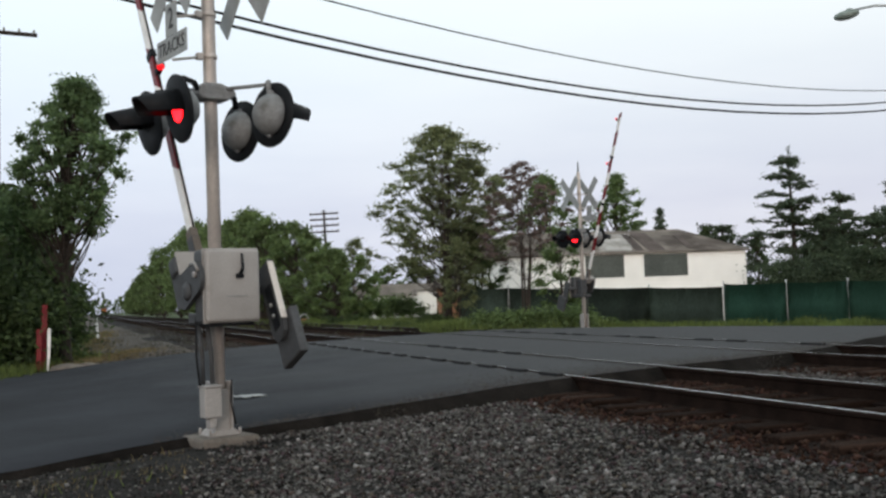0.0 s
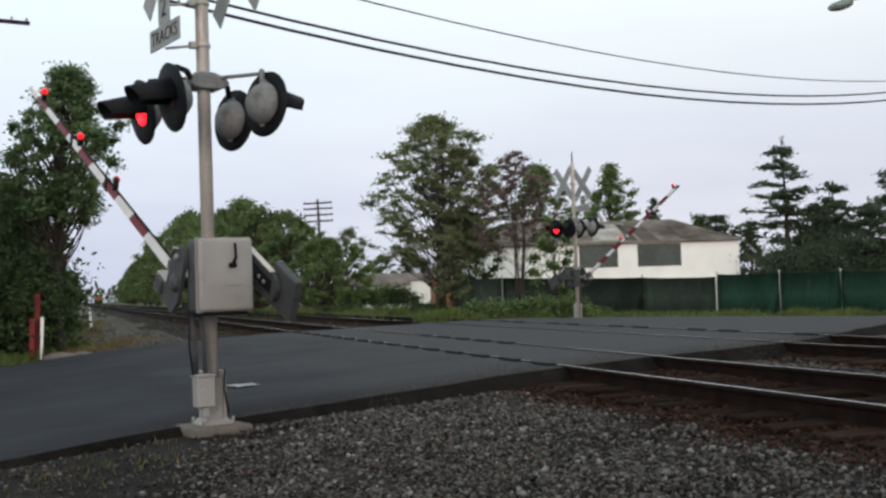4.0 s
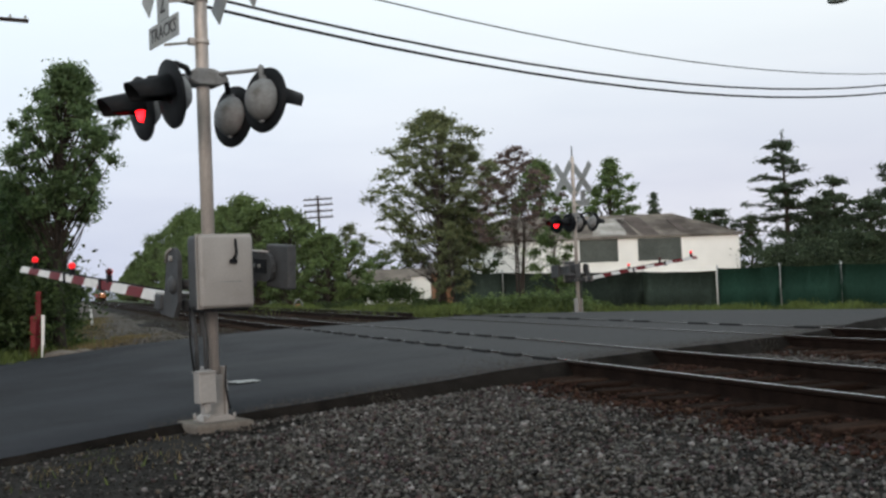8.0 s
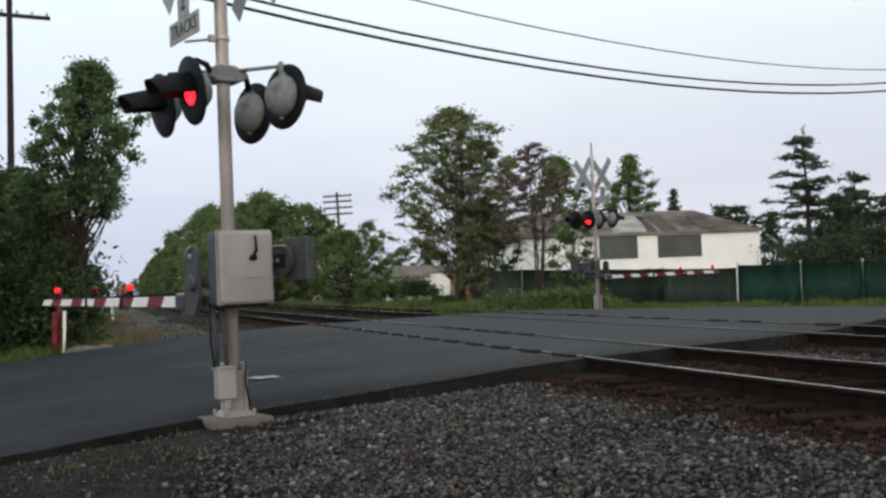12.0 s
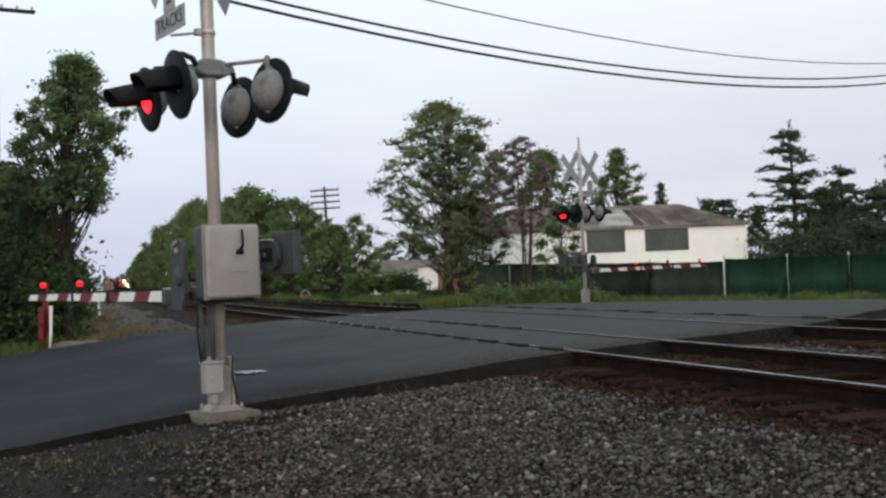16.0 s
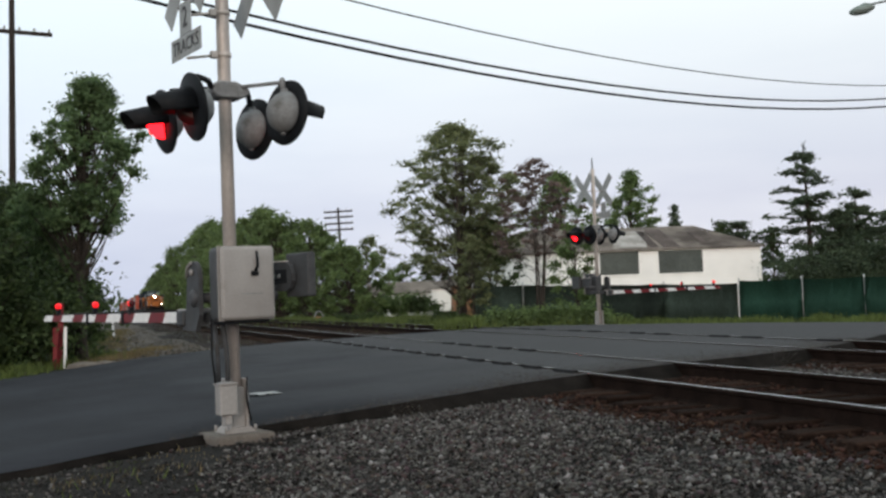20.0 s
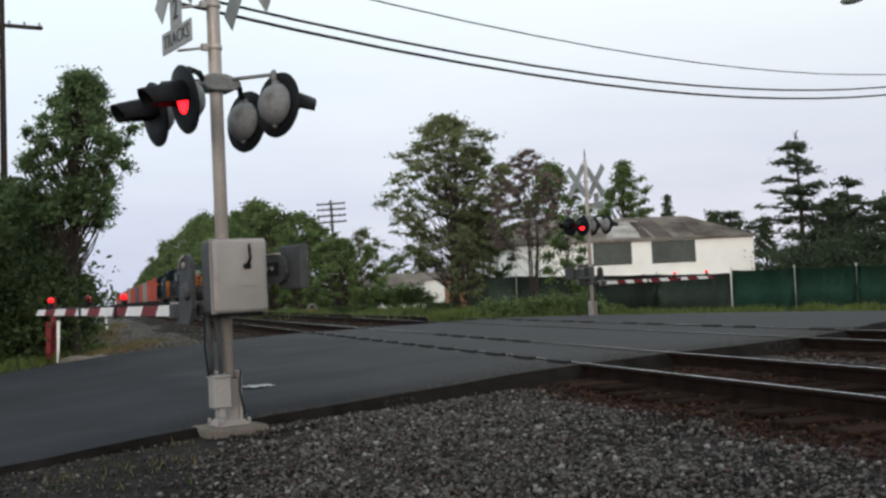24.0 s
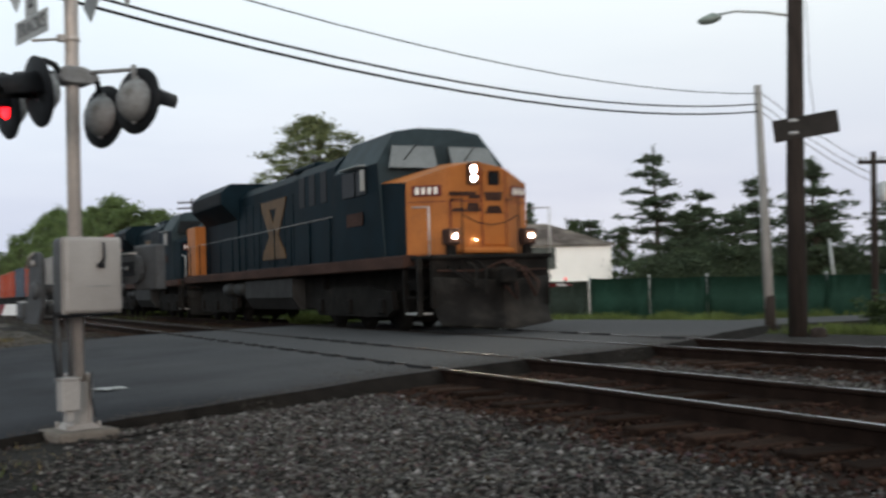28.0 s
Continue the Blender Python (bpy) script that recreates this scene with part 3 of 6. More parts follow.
def gate_arm(signal, length, first, red, pale, lamps):
    """The striped arm on its two levers, with counterweight and three lamps; its origin is the shaft."""
    bm = prism(bmesh.new(), [(0.03 + 0.135 * math.sin(a), 0.20 + 0.135 * math.cos(a)) for a in (radians(-90 + 15 * k) for k in range(13))] + [(0.20, -0.06), (0.30, -0.16), (0.30, -0.25), (-0.01, -0.26), (-0.10, -0.12)], -0.335, -0.295, "x")
    cube(bm, (-0.36, 0.24, -0.22), (-0.29, 0.40, -0.08), 0.02)
    cube(bm, (-0.145, 0.36, -0.212), (-0.065, 0.62, -0.088), 0.012)
    arm = part("gate_arm", bm, DARKGRAY, signal, "striped red and white gate arm on gray levers")
    bm = slab((-0.31, 0.34, -0.225), (-0.06, 0.42, -0.075), 0.012)
    cube(bm, (-0.33, 0.20, -0.10), (-0.05, 0.44, -0.07), 0.006, 1)
    part("bracket", bm, BOXGRAY, arm, "pale gray arm bracket")
    bm = prism(bmesh.new(), [(0.42, -0.225), (0.70, -0.205), (0.70, -0.095), (0.42, -0.075)], -0.137, -0.073, "x")
    part("adapter", bm, CONCRETE, arm, "brownish cast arm adapter")
    bm = lathe(bmesh.new(), ((0.03, -0.02), (0.075, -0.015), (0.08, 0.0), (0.06, 0.02), (0.03, 0.03)), 18, pose(-0.345, 0.0, 0.02, 0, -90, 0))
    part("hub", bm, DARKGRAY, arm, "gray hub on the lever")
    bm = tube(bmesh.new(), [(-0.345, 0.03, 0.325), (-0.345, 0.12, 0.29), (-0.345, 0.155, 0.20)], 0.012, 6)
    part("edge_strip", bm, BOXGRAY, arm)
    bm = lathe(bmesh.new(), ((0.01, 0.0), (0.028, 0.0), (0.026, 0.02), (0.01, 0.022)), 10, pose(-0.335, 0.04, 0.24, 0, -90, 0))
    part("bolt", bm, BOXGRAY, arm)
    # a rounded arm plate with a pale flange along its upper edge, the weight bolted to its end
    bm = prism(bmesh.new(), [(0.14, 0.06), (0.14, 0.30), (-0.44, 0.30), (-0.52, 0.27), (-0.56, 0.20), (-0.56, 0.14), (-0.52, 0.08), (-0.44, 0.05)], 0.31, 0.35, "x")
    part("counterweight_arm", bm, DARKGRAY, arm, "dark gray rounded lever plate")
    part("flange", slab((0.295, -0.42, 0.301), (0.352, 0.12, 0.312), 0.003, 1), ALU, arm, "pale upper flange of the lever")
    part("web", slab((0.315, -0.46, 0.12), (0.303, -0.06, 0.24), 0.004, 1), BLACK, arm)
    bm = slab((0.36, -0.76, 0.0), (0.44, -0.34, 0.37), 0.014)
    part("counterweight", bm, DARKGRAY, arm, "dark gray counterweight plate")
    for yy in (-0.34, -0.24):
        part("bolt", lathe(bmesh.new(), ((0.008, 0.0), (0.020, 0.0), (0.018, 0.014), (0.008, 0.016)), 8, pose(0.302, yy, 0.18, 0, -90, 0)), GALV_BOLT, arm)
    bm = rod((-0.36, 0, 0.02), (0.42, 0, 0.02), 0.045, 14)
    part("shaft", bm, DARKGRAY, arm)
    # slanted stripes, each its own sleeve of sheeting on the arm
    y, k, white = 0.58, 0, True
    while y < length - 0.01:
        w = min(first if k == 0 else pale if white else red, length - y)
        h = 0.052 - 0.016 * (y / length)
        s = -0.05
        bm = bmesh.new()
        lo = (y - s if k else y, -0.15 - h)
        ring = [(lo[0], -0.15 - h), (y + w - s, -0.15 - h), (y + w + s, -0.15 + h), (y + s if k else y, -0.15 + h)]
        prism(bm, ring, -0.125, -0.085, "x")
        part("stripe", bm, WHITE if white else REDSTRIPE, arm)
        white, y, k = not white, y + w, k + 1
    part("conduit", tube(bmesh.new(), [(-0.105, 0.7, -0.086), (-0.105, length * 0.5, -0.094), (-0.105, length - 0.6, -0.106)], 0.010, 6), CABLE, arm)
    # the lamp at the tip burns steadily, the other two take turns
    for yy, phase in zip(lamps, (None, 0, 1)):
        part("lamp_bracket", slab((-0.13, yy - 0.03, -0.12), (-0.08, yy + 0.03, -0.03), 0.006, 1), BLACK, arm)
        m = pose(-0.105, yy, 0.0) @ Euler((radians(90), 0, radians(-33))).to_matrix().to_4x4()
        bm = lathe(bmesh.new(), ((0.010, -0.034), (0.030, -0.028), (0.037, -0.012), (0.037, 0.0), (0.037, 0.012), (0.030, 0.028), (0.010, 0.034)), 16)
        lamp = part("arm_lamp", bm, RED_LAMP, arm, "small red gate lamp")
        lamp.matrix_basis = m
        if phase is not None:
            lamp.data.materials.append(RED_DARK)
            for f in lamp.data.polygons:
                f.material_index = 1 if f.center.z < 0 else 0
            LENSES.append((lamp, phase, m))
            part("clamp", slab((-0.135, yy + 0.20, -0.215), (-0.075, yy + 0.28, -0.085), 0.008, 1), BLACK, arm)
    arm.matrix_basis = arm_pose(0.3)
    return arm


SHAFT = 0.95


def crossing_signal(label, m, ground_drop, arm):
    s = thing("crossing_signal", label, "crossing signal", m, "crossing signals with gates")
    bm = bmesh.new()
    lathe(bm, ((0.0575, -0.10), (0.0575, 4.5), (0.05, 4.53)), 24)
    part("mast", bm, ALU, s, "weathered aluminium mast")
    bm = slab((-0.26, -0.26, -ground_drop - 0.25), (0.26, 0.26, -0.19), 0.03)
    bmesh.ops.translate(bm, verts=bm.verts, vec=(0, 0, 0))
    part("foundation", bm, CONCRETE, s, "stained concrete foundation")
    bm = slab((-0.085, -0.105, -0.17), (-0.060, 0.105, 0.27), 0.006, 1)
    cube(bm, (0.060, -0.105, -0.17), (0.085, 0.105, 0.27), 0.006, 1)
    cube(bm, (-0.06, -0.075, -0.17), (0.06, -0.060, 0.20), 0.004, 1)
    prism(bm, [(-0.14, -0.19), (0.14, -0.19), (0.14, -0.18), (0.09, -0.14), (-0.09, -0.14), (-0.14, -0.18)], -0.12, 0.12)
    for a in range(4):
        c, d = math.cos(radians(45 + 90 * a)), math.sin(radians(45 + 90 * a))
        tube(bm, [(0.19 * c, 0.16 * d, -0.18), (0.19 * c, 0.16 * d, -0.13)], 0.014, 6)
    part("base_casting", bm, BOXGRAY, s, "split gray mast base on a flared foot")
    bm = slab((-0.23, -0.25, -0.02), (-0.075, -0.12, 0.23), 0.012)
    cube(bm, (-0.238, -0.258, 0.23), (-0.067, -0.112, 0.25), 0.006, 1)
    cube(bm, (-0.18, -0.23, -0.10), (-0.12, -0.14, -0.02), 0.006, 1)
    part("junction_box", bm, BOXGRAY, s, "small gray junction box")
    bm = bmesh.new()
    for dx in (-0.20, -0.12):
        tube(bm, [(dx, -0.15, 0.26), (dx, -0.14, 0.5), (dx - 0.03, -0.14, 0.82)], 0.022, 8)
    part("conduit", bm, DARKGRAY, s)
    part("cable", tube(bmesh.new(), [(-0.25, -0.2, 0.25), (-0.275, -0.2, 0.5), (-0.26, -0.18, 0.82)], 0.009, 6), CABLE, s)
    part("cable", tube(bmesh.new(), [(0.075, -0.1, 0.28), (0.06, -0.115, 0.1), (0.09, -0.13, -0.1)], 0.009, 6), CABLE, s)
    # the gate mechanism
    # dark gray on the body paints shade onto the case's side
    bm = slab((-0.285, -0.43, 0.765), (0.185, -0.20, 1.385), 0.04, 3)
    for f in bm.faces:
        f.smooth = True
    mech = part("gate_mechanism", bm, DARKGRAY, s, "gate mechanism case, body darkened as a shaded side under a silver cover")
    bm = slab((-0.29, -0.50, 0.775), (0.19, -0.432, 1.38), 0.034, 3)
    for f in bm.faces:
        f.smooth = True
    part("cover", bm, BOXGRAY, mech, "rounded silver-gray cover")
    part("rim", slab((-0.298, -0.437, 0.768), (0.198, -0.428, 1.388), 0.004, 1), BOXGRAY, mech)
    bm = tube(bmesh.new(), [(0.02, -0.515, 1.34), (0.025, -0.52, 1.22), (0.0, -0.52, 1.17)], [0.010, 0.013, 0.016], 8)
    cube(bm, (-0.035, -0.53, 1.135), (0.03, -0.50, 1.175), 0.008, 1)
    part("latch", bm, BLACK, mech, "hasp with padlock")
    # a black strip stands in for the shadow below the case
    part("skirt", slab((-0.25, -0.45, 0.745), (0.15, -0.20, 0.78), 0.012), BLACK, mech)
    part("name_plate", slab((-0.12, -0.506, 0.985), (0.07, -0.499, 0.993)), LAMPBACK, mech)
    bm = slab((-0.24, -0.24, 0.76), (0.16, 0.06, 0.86), 0.02)
    cube(bm, (-0.10, -0.22, 0.86), (0.10, 0.07, 1.30), 0.02)
    part("clamp", bm, DARKGRAY, mech)
    # lamps on a cross arm
    bm = tube(bmesh.new(), [(0.06, -0.06, 2.79), (0.37, -0.38, 2.80)], 0.017, 12)
    lathe(bm, ((0.018, 2.74), (0.025, 2.76), (0.025, 2.825), (0.012, 2.84)), 12, pose(0.37, -0.39, 0))
    part("cross_arm", bm, LAMPBACK, s)
    bm = prism(bmesh.new(), [(-0.16, 2.73), (-0.10, 2.69), (0.12, 2.69), (0.20, 2.745), (0.17, 2.79), (0.06, 2.835), (-0.10, 2.835), (-0.15, 2.79)], -0.12, 0.09)
    bmesh.ops.bevel(bm, geom=list(bm.edges), offset=0.012, segments=1, affect="EDGES")
    part("junction_casting", bm, LAMPBACK, s, "gray casting that clamps the lamp arms")
    for x, y in ((-0.40, -0.38), (-0.38, 0.34), (0.38, 0.33)):
        bm = tube(bmesh.new(), [(0.1 if x > 0 else -0.1, 0.02, 2.78), (x * 0.6, y * 0.6, 2.80), (x * 0.95, y * 0.95, 2.80), (x, y, 2.70)], 0.026, 8)
        part("lamp_bracket", bm, BLACK, s)
    flasher(s, -0.45, -0.40, 2.535, 180, 1)
    flasher(s, -0.43, 0.36, 2.53, 180, 0)
    flasher(s, 0.40, -0.40, 2.535, 13, 0, 4.0)
    flasher(s, 0.44, 0.36, 2.505, 13, 1, 4.0)
    # track-number sign and crossbucks, facing both ways along the road
    sign = part("sign_plate", slab((-0.345, -0.36, 3.045), (-0.338, 0.34, 3.235), 0.006, 1), SIGNGRAY, s, "weathered sign reading 2 TRACKS")
    words("TRACKS", 0.165, LETTER, sign, Matrix.Translation((-0.347, -0.01, 3.14)) @ Euler((radians(90), 0, radians(-90))).to_matrix().to_4x4())
    top = part("sign_plate", slab((-0.345, -0.14, 3.24), (-0.338, 0.12, 3.52), 0.0), SIGNGRAY, s)
    words("2", 0.26, LETTER, top, Matrix.Translation((-0.347, -0.01, 3.38)) @ Euler((radians(90), 0, radians(-90))).to_matrix().to_4x4())
    for zz in (3.08, 3.45):
        bm = tube(bmesh.new(), [(-0.335, 0, zz - 0.05), (-0.22, 0, zz - 0.03), (-0.06, 0, zz)], 0.012, 6)
        lathe(bm, ((0.06, -0.02), (0.068, -0.018), (0.068, 0.018), (0.06, 0.02)), 20, pose(0, 0, zz))
        cube(bm, (-0.12, -0.025, zz - 0.03), (-0.06, 0.025, zz + 0.03), 0.005, 1)
        part("sign_clamp", bm, ALU, s)
    for side in (-1, 1):
        for lean in (-45, 45):
            bm = slab((-0.004, -0.62, -0.115), (0.004, 0.62, 0.115))
            bm.transform(pose(side * (0.33 + 0.012 * (lean > 0)), 0, 3.86, lean, 0, 0))
            part("crossbuck_blade", bm, SIGNGRAY, s, "weathered gray crossbuck blade")
        bm = tube(bmesh.new(), [(side * 0.33, 0, 3.86), (side * 0.06, 0, 3.86)], 0.016, 6)
        lathe(bm, ((0.06, -0.02), (0.068, -0.018), (0.068, 0.018), (0.06, 0.02)), 20, pose(0, 0, 3.86))
        part("crossbuck_bracket", bm, ALU, s)
    part("finial", lathe(bmesh.new(), ((0.02, 4.52), (0.022, 4.7), (0.012, 4.86)), 8), DARKGRAY, s)
    return s, gate_arm(s, *arm)


NEAR_SIGNAL, NEAR_ARM = crossing_signal("aluminium crossing signal with lowered gate beside the gravel", pose(1.15, 9.85, 0, 0, 0, 16), 0.1, (5.89, 0.78, 0.44, 0.48, (5.27, 3.70, 2.40)))
FAR_SIGNAL, FAR_ARM = crossing_signal("aluminium crossing signal with gate beside the hedge", pose(14.45, 30.75, 0.05, 0, 0, 188), 0.35, (5.45, 0.67, 0.42, 0.39, (5.25, 3.92, 2.5)))


# ---- the freight train: each vehicle's origin is its leading end at rail height, its length runs along +y ----
BLUE = mat("dark_blue_enamel", (0.0034, 0.0100, 0.0150), 0.6, spec=0.05, vary=0.3, scale=1.2, grain=40, bump=0.04, dirt=(0.009, 0.013, 0.015), dirt_at=0.62)
SKYLIT_BLUE = mat("skylit_blue_enamel", (0.020, 0.032, 0.038), 0.7, spec=0.2, vary=0.25, scale=2, grain=30, bump=0.05)
DULLGOLD = mat("dull_gold_emblem", (0.085, 0.045, 0.014), 0.6, vary=0.3, scale=2, grain=30, bump=0.04)
YELLOW = mat("orange_yellow_enamel", (0.33, 0.110, 0.022), 0.55, vary=0.2, scale=1.5, grain=40, bump=0.04, dirt=(0.15, 0.065, 0.024), dirt_at=0.6)
UNDER = mat("grimy_black_running_gear", (0.009, 0.0085, 0.008), 0.9, spec=0.08, vary=0.5, scale=3, grain=30, bump=0.3, dirt=(0.020, 0.017, 0.015), dirt_at=0.6)
PLOW = mat("dusty_black_plow", (0.012, 0.0115, 0.011), 0.8, spec=0.08, vary=0.5, scale=1.6, grain=30, bump=0.15, dirt=(0.032, 0.029, 0.026), dirt_at=0.55)
RUSTSILL = mat("rust_stained_sill", (0.044, 0.024, 0.019), 0.85, spec=0.1, vary=0.4, scale=2, grain=30, bump=0.2, stretch=(1, 0.3, 1))
GLASS = mat("cab_glass", (0.10, 0.11, 0.115), 0.15, vary=0.15, scale=2, grain=20, bump=0, spec=1.0)
SIDEGLASS = mat("dark_side_glass", (0.010, 0.011, 0.012), 0.4, spec=0.06, vary=0.15, bump=0)
DITCHLIGHT = mat("lit_ditch_light", (1, 1, 1), 0.3, vary=0.0, bump=0, emit=(1.0, 0.86, 0.66), power=210.0)
HEADLIGHT = mat("lit_headlight", (1, 1, 1), 0.3, vary=0.0, bump=0, emit=(1.0, 0.84, 0.62), power=1300.0)
SILVER = mat("bare_steel_grip", (0.5, 0.5, 0.5), 0.5, 0.5, vary=0.15, bump=0)
CREAM = mat("pale_number_bars", (0.75, 0.72, 0.66), 0.6, vary=0.05, bump=0)
DARKRED = mat("dark_red_board", (0.10, 0.018, 0.014), 0.6, vary=0.2, bump=0)
BOX_RED = mat("orange_red_container", (0.36, 0.058, 0.022), 0.6, vary=0.22, scale=1, grain=30, bump=0.1, dirt=(0.2, 0.06, 0.035), dirt_at=0.64)
BOX_GRAY = mat("gray_container", (0.24, 0.235, 0.23), 0.6, vary=0.2, scale=1, grain=30, bump=0.1, dirt=(0.15, 0.13, 0.12))
BOX_BLUE = mat("slate_blue_container", (0.05, 0.075, 0.11), 0.6, vary=0.2, scale=1, grain=30, bump=0.1)
TANK = mat("sooty_silver_tank", (0.024, 0.024, 0.024), 0.65, 0.1, spec=0.12, vary=0.35, scale=2, grain=30, bump=0.1)
TRAIN = []    # (vehicle, metres behind the leading coupler)


def truck(v, y, wheels, spacing, wheel_r=0.53):
    """A bogie: side frames, axles with wheels."""
    half = spacing * (wheels - 1) / 2
    t = part("bogie", prism(bmesh.new(), [(y - half - 0.55, 0.45), (y - half - 0.2, 0.30), (y + half + 0.2, 0.30), (y + half + 0.55, 0.45), (y + half + 0.5, 0.85),
                                         (y + half * 0.5, 0.98), (y - half * 0.5, 0.98), (y - half - 0.5, 0.85)], -1.22, -1.08, "x"), UNDER, v)
    part("side_frame", prism(bmesh.new(), [(y - half - 0.55, 0.45), (y - half - 0.2, 0.30), (y + half + 0.2, 0.30), (y + half + 0.55, 0.45), (y + half + 0.5, 0.85),
                                           (y + half * 0.5, 0.98), (y - half * 0.5, 0.98), (y - half - 0.5, 0.85)], 1.08, 1.22, "x"), UNDER, t)
    for k in range(wheels):
        yy = y - half + spacing * k
        bm = tube(bmesh.new(), [(-1.25, yy, wheel_r), (1.25, yy, wheel_r)], 0.10, 10)
        for sx in (-1, 1):
            lathe(bm, ((wheel_r - 0.03, -0.065), (wheel_r + 0.025, -0.06), (wheel_r + 0.02, -0.03), (wheel_r, 0.0), (wheel_r - 0.01, 0.065), (0.30, 0.055), (0.12, 0.07)), 24, pose(sx * 0.76, yy, wheel_r, 0, 90 * sx, 0))
            cube(bm, (sx * 1.24 - 0.06, yy - 0.16, wheel_r - 0.16), (sx * 1.24 + 0.06, yy + 0.16, wheel_r + 0.16), 0.03, 1)
        part("wheelset", bm, UNDER, t)
        part("traction_motor" if wheels == 3 else "brake_beam", slab((-0.62, yy + 0.12, 0.16), (0.62, yy + spacing * 0.62, 0.90), 0.08, 1), UNDER, t)
    return t


def locomotive(label, lit):
    v = thing("locomotive", label, "locomotive", group="locomotives of the train")
    W = 1.36
    # frame and walkway
    part("frame_sill", slab((-1.5, 0.70, 1.30), (1.5, 21.6, 1.56), 0.02, 1), RUSTSILL, v, "rust-stained frame sill")
    part("underframe", slab((-0.9, 1.2, 0.85), (0.9, 21.3, 1.3)), UNDER, v)
    # nose: a broad centre panel and two swept-back cheeks under a gabled top
    f, b = 0.30, 2.25
    C, CH = 0.66, f + 0.46
    bm = bmesh.new()
    plan = ((-1.36, CH, 3.02), (-C, f, 3.28), (0.0, f, 3.42), (C, f, 3.28), (1.36, CH, 3.02), (1.44, b, 3.12), (0.0, b, 3.56), (-1.44, b, 3.12))
    low = [bm.verts.new((x, y, 1.54)) for x, y, _ in plan]
    up = [bm.verts.new(p) for p in plan]
    for k in range(8):
        bm.faces.new((low[k], low[(k + 1) % 8], up[(k + 1) % 8], up[k]))
    bm.faces.new(low[::-1])
    for q in ((0, 1, 7), (1, 2, 6, 7), (2, 3, 5, 6), (3, 4, 5)):
        bm.faces.new([up[k] for k in q])
    bmesh.ops.recalc_face_normals(bm, faces=bm.faces)
    bmesh.ops.bevel(bm, geom=[e for e in bm.edges if all(w.co.y < CH + 0.01 for w in e.verts) and not all(abs(w.co.x) < 0.01 for w in e.verts)], offset=0.035, segments=2, affect="EDGES")
    nose = part("nose", bm, YELLOW, v, "orange-yellow nose with swept-back cheeks")
    nose.data.materials.append(BLUE)
    for p in nose.data.polygons:
        if abs(p.normal.x) > 0.9 and p.center.y > CH:
            p.material_index = 1
    part("nose_door", slab((0.09, f - 0.035, 1.72), (0.60, f - 0.003, 3.24), 0.02, 1), YELLOW, nose, "orange-yellow nose door")
    for x0, z0, x1, z1 in ((0.055, 1.70, 0.085, 3.30), (0.605, 1.70, 0.632, 3.28), (-0.645, 1.62, -0.605, 2.62), (-0.60, 2.605, 0.05, 2.625)):
        part("seam", slab((x0, f - 0.014, z0), (x1, f - 0.002, z1)), DARKRED, nose)
    part("door_window", slab((0.24, f - 0.05, 2.96), (0.45, f - 0.036, 3.20), 0.02, 1), SIDEGLASS, nose)
    part("window_frame", slab((0.215, f - 0.042, 2.935), (0.475, f - 0.034, 3.225), 0.02, 1), RUSTSILL, nose)
    # the railway's painted initials as plain dark strokes
    for x0, z0, x1, z1, lean in ((-0.66, 2.72, -0.06, 2.80, 0.0), (-0.62, 2.40, -0.30, 2.47, 0.05), (-0.22, 2.66, 0.02, 2.74, 0.0), (-0.30, 2.40, 0.04, 2.58, 0.06), (0.16, 2.62, 0.50, 2.80, -0.05), (0.13, 2.36, 0.54, 2.52, 0.08)):
        bm = prism(bmesh.new(), [(x0, z0), (x1, z0), (x1 - lean, z1), (x0 + lean, z1)], f - 0.046, f - 0.036)
        part("emblem_stroke", bm, RUSTSILL, nose)
    part("step_ledge", slab((-0.50, f - 0.34, 1.56), (0.64, f + 0.02, 1.66), 0.03, 2), YELLOW, nose, "orange ledge below the nose door")
    swept = math.degrees(math.atan2(CH - f, 1.36 - C))
    for sx in (-1, 1):
        bd = part("number_board", slab((-0.30, -0.026, -0.11), (0.30, -0.002, 0.11), 0.01, 1), DARKRED, nose, "dark red board with pale bars")
        bd.matrix_basis = pose(sx * 1.02, f + (1.02 - C) * (CH - f) / (1.36 - C), 2.83, 0, 0, sx * swept)
        for k in range(4):
            part("bar", slab((-0.225 + 0.125 * k, -0.034, -0.07), (-0.155 + 0.125 * k, -0.027, 0.07)), CREAM, bd)
        part("frame_strip", slab((-0.40, -0.012, -0.008), (0.40, -0.003, 0.008)), DARKRED, bd).matrix_basis = pose(0, 0, -0.22)
    hl = part("headlight_housing", slab((-0.25, f - 0.06, 2.94), (0.01, f - 0.002, 3.38), 0.04, 2), RUSTSILL, nose, "dark headlight housing")
    for z in (3.06, 3.25):
        part("headlight", lathe(bmesh.new(), ((0.012, 0.0), (0.050, 0.0), (0.053, 0.010), (0.040, 0.022), (0.012, 0.027)), 20, pose(-0.12, f - 0.062, z, 90, 0, 0)), HEADLIGHT if lit else GLASS, hl, "bright twin headlight" if lit else "")
        part("bezel", lathe(bmesh.new(), ((0.058, 0.0), (0.058, 0.050), (0.066, 0.050), (0.070, 0.0)), 20, pose(-0.12, f - 0.060, z, 90, 0, 0)), RUSTSILL, hl)
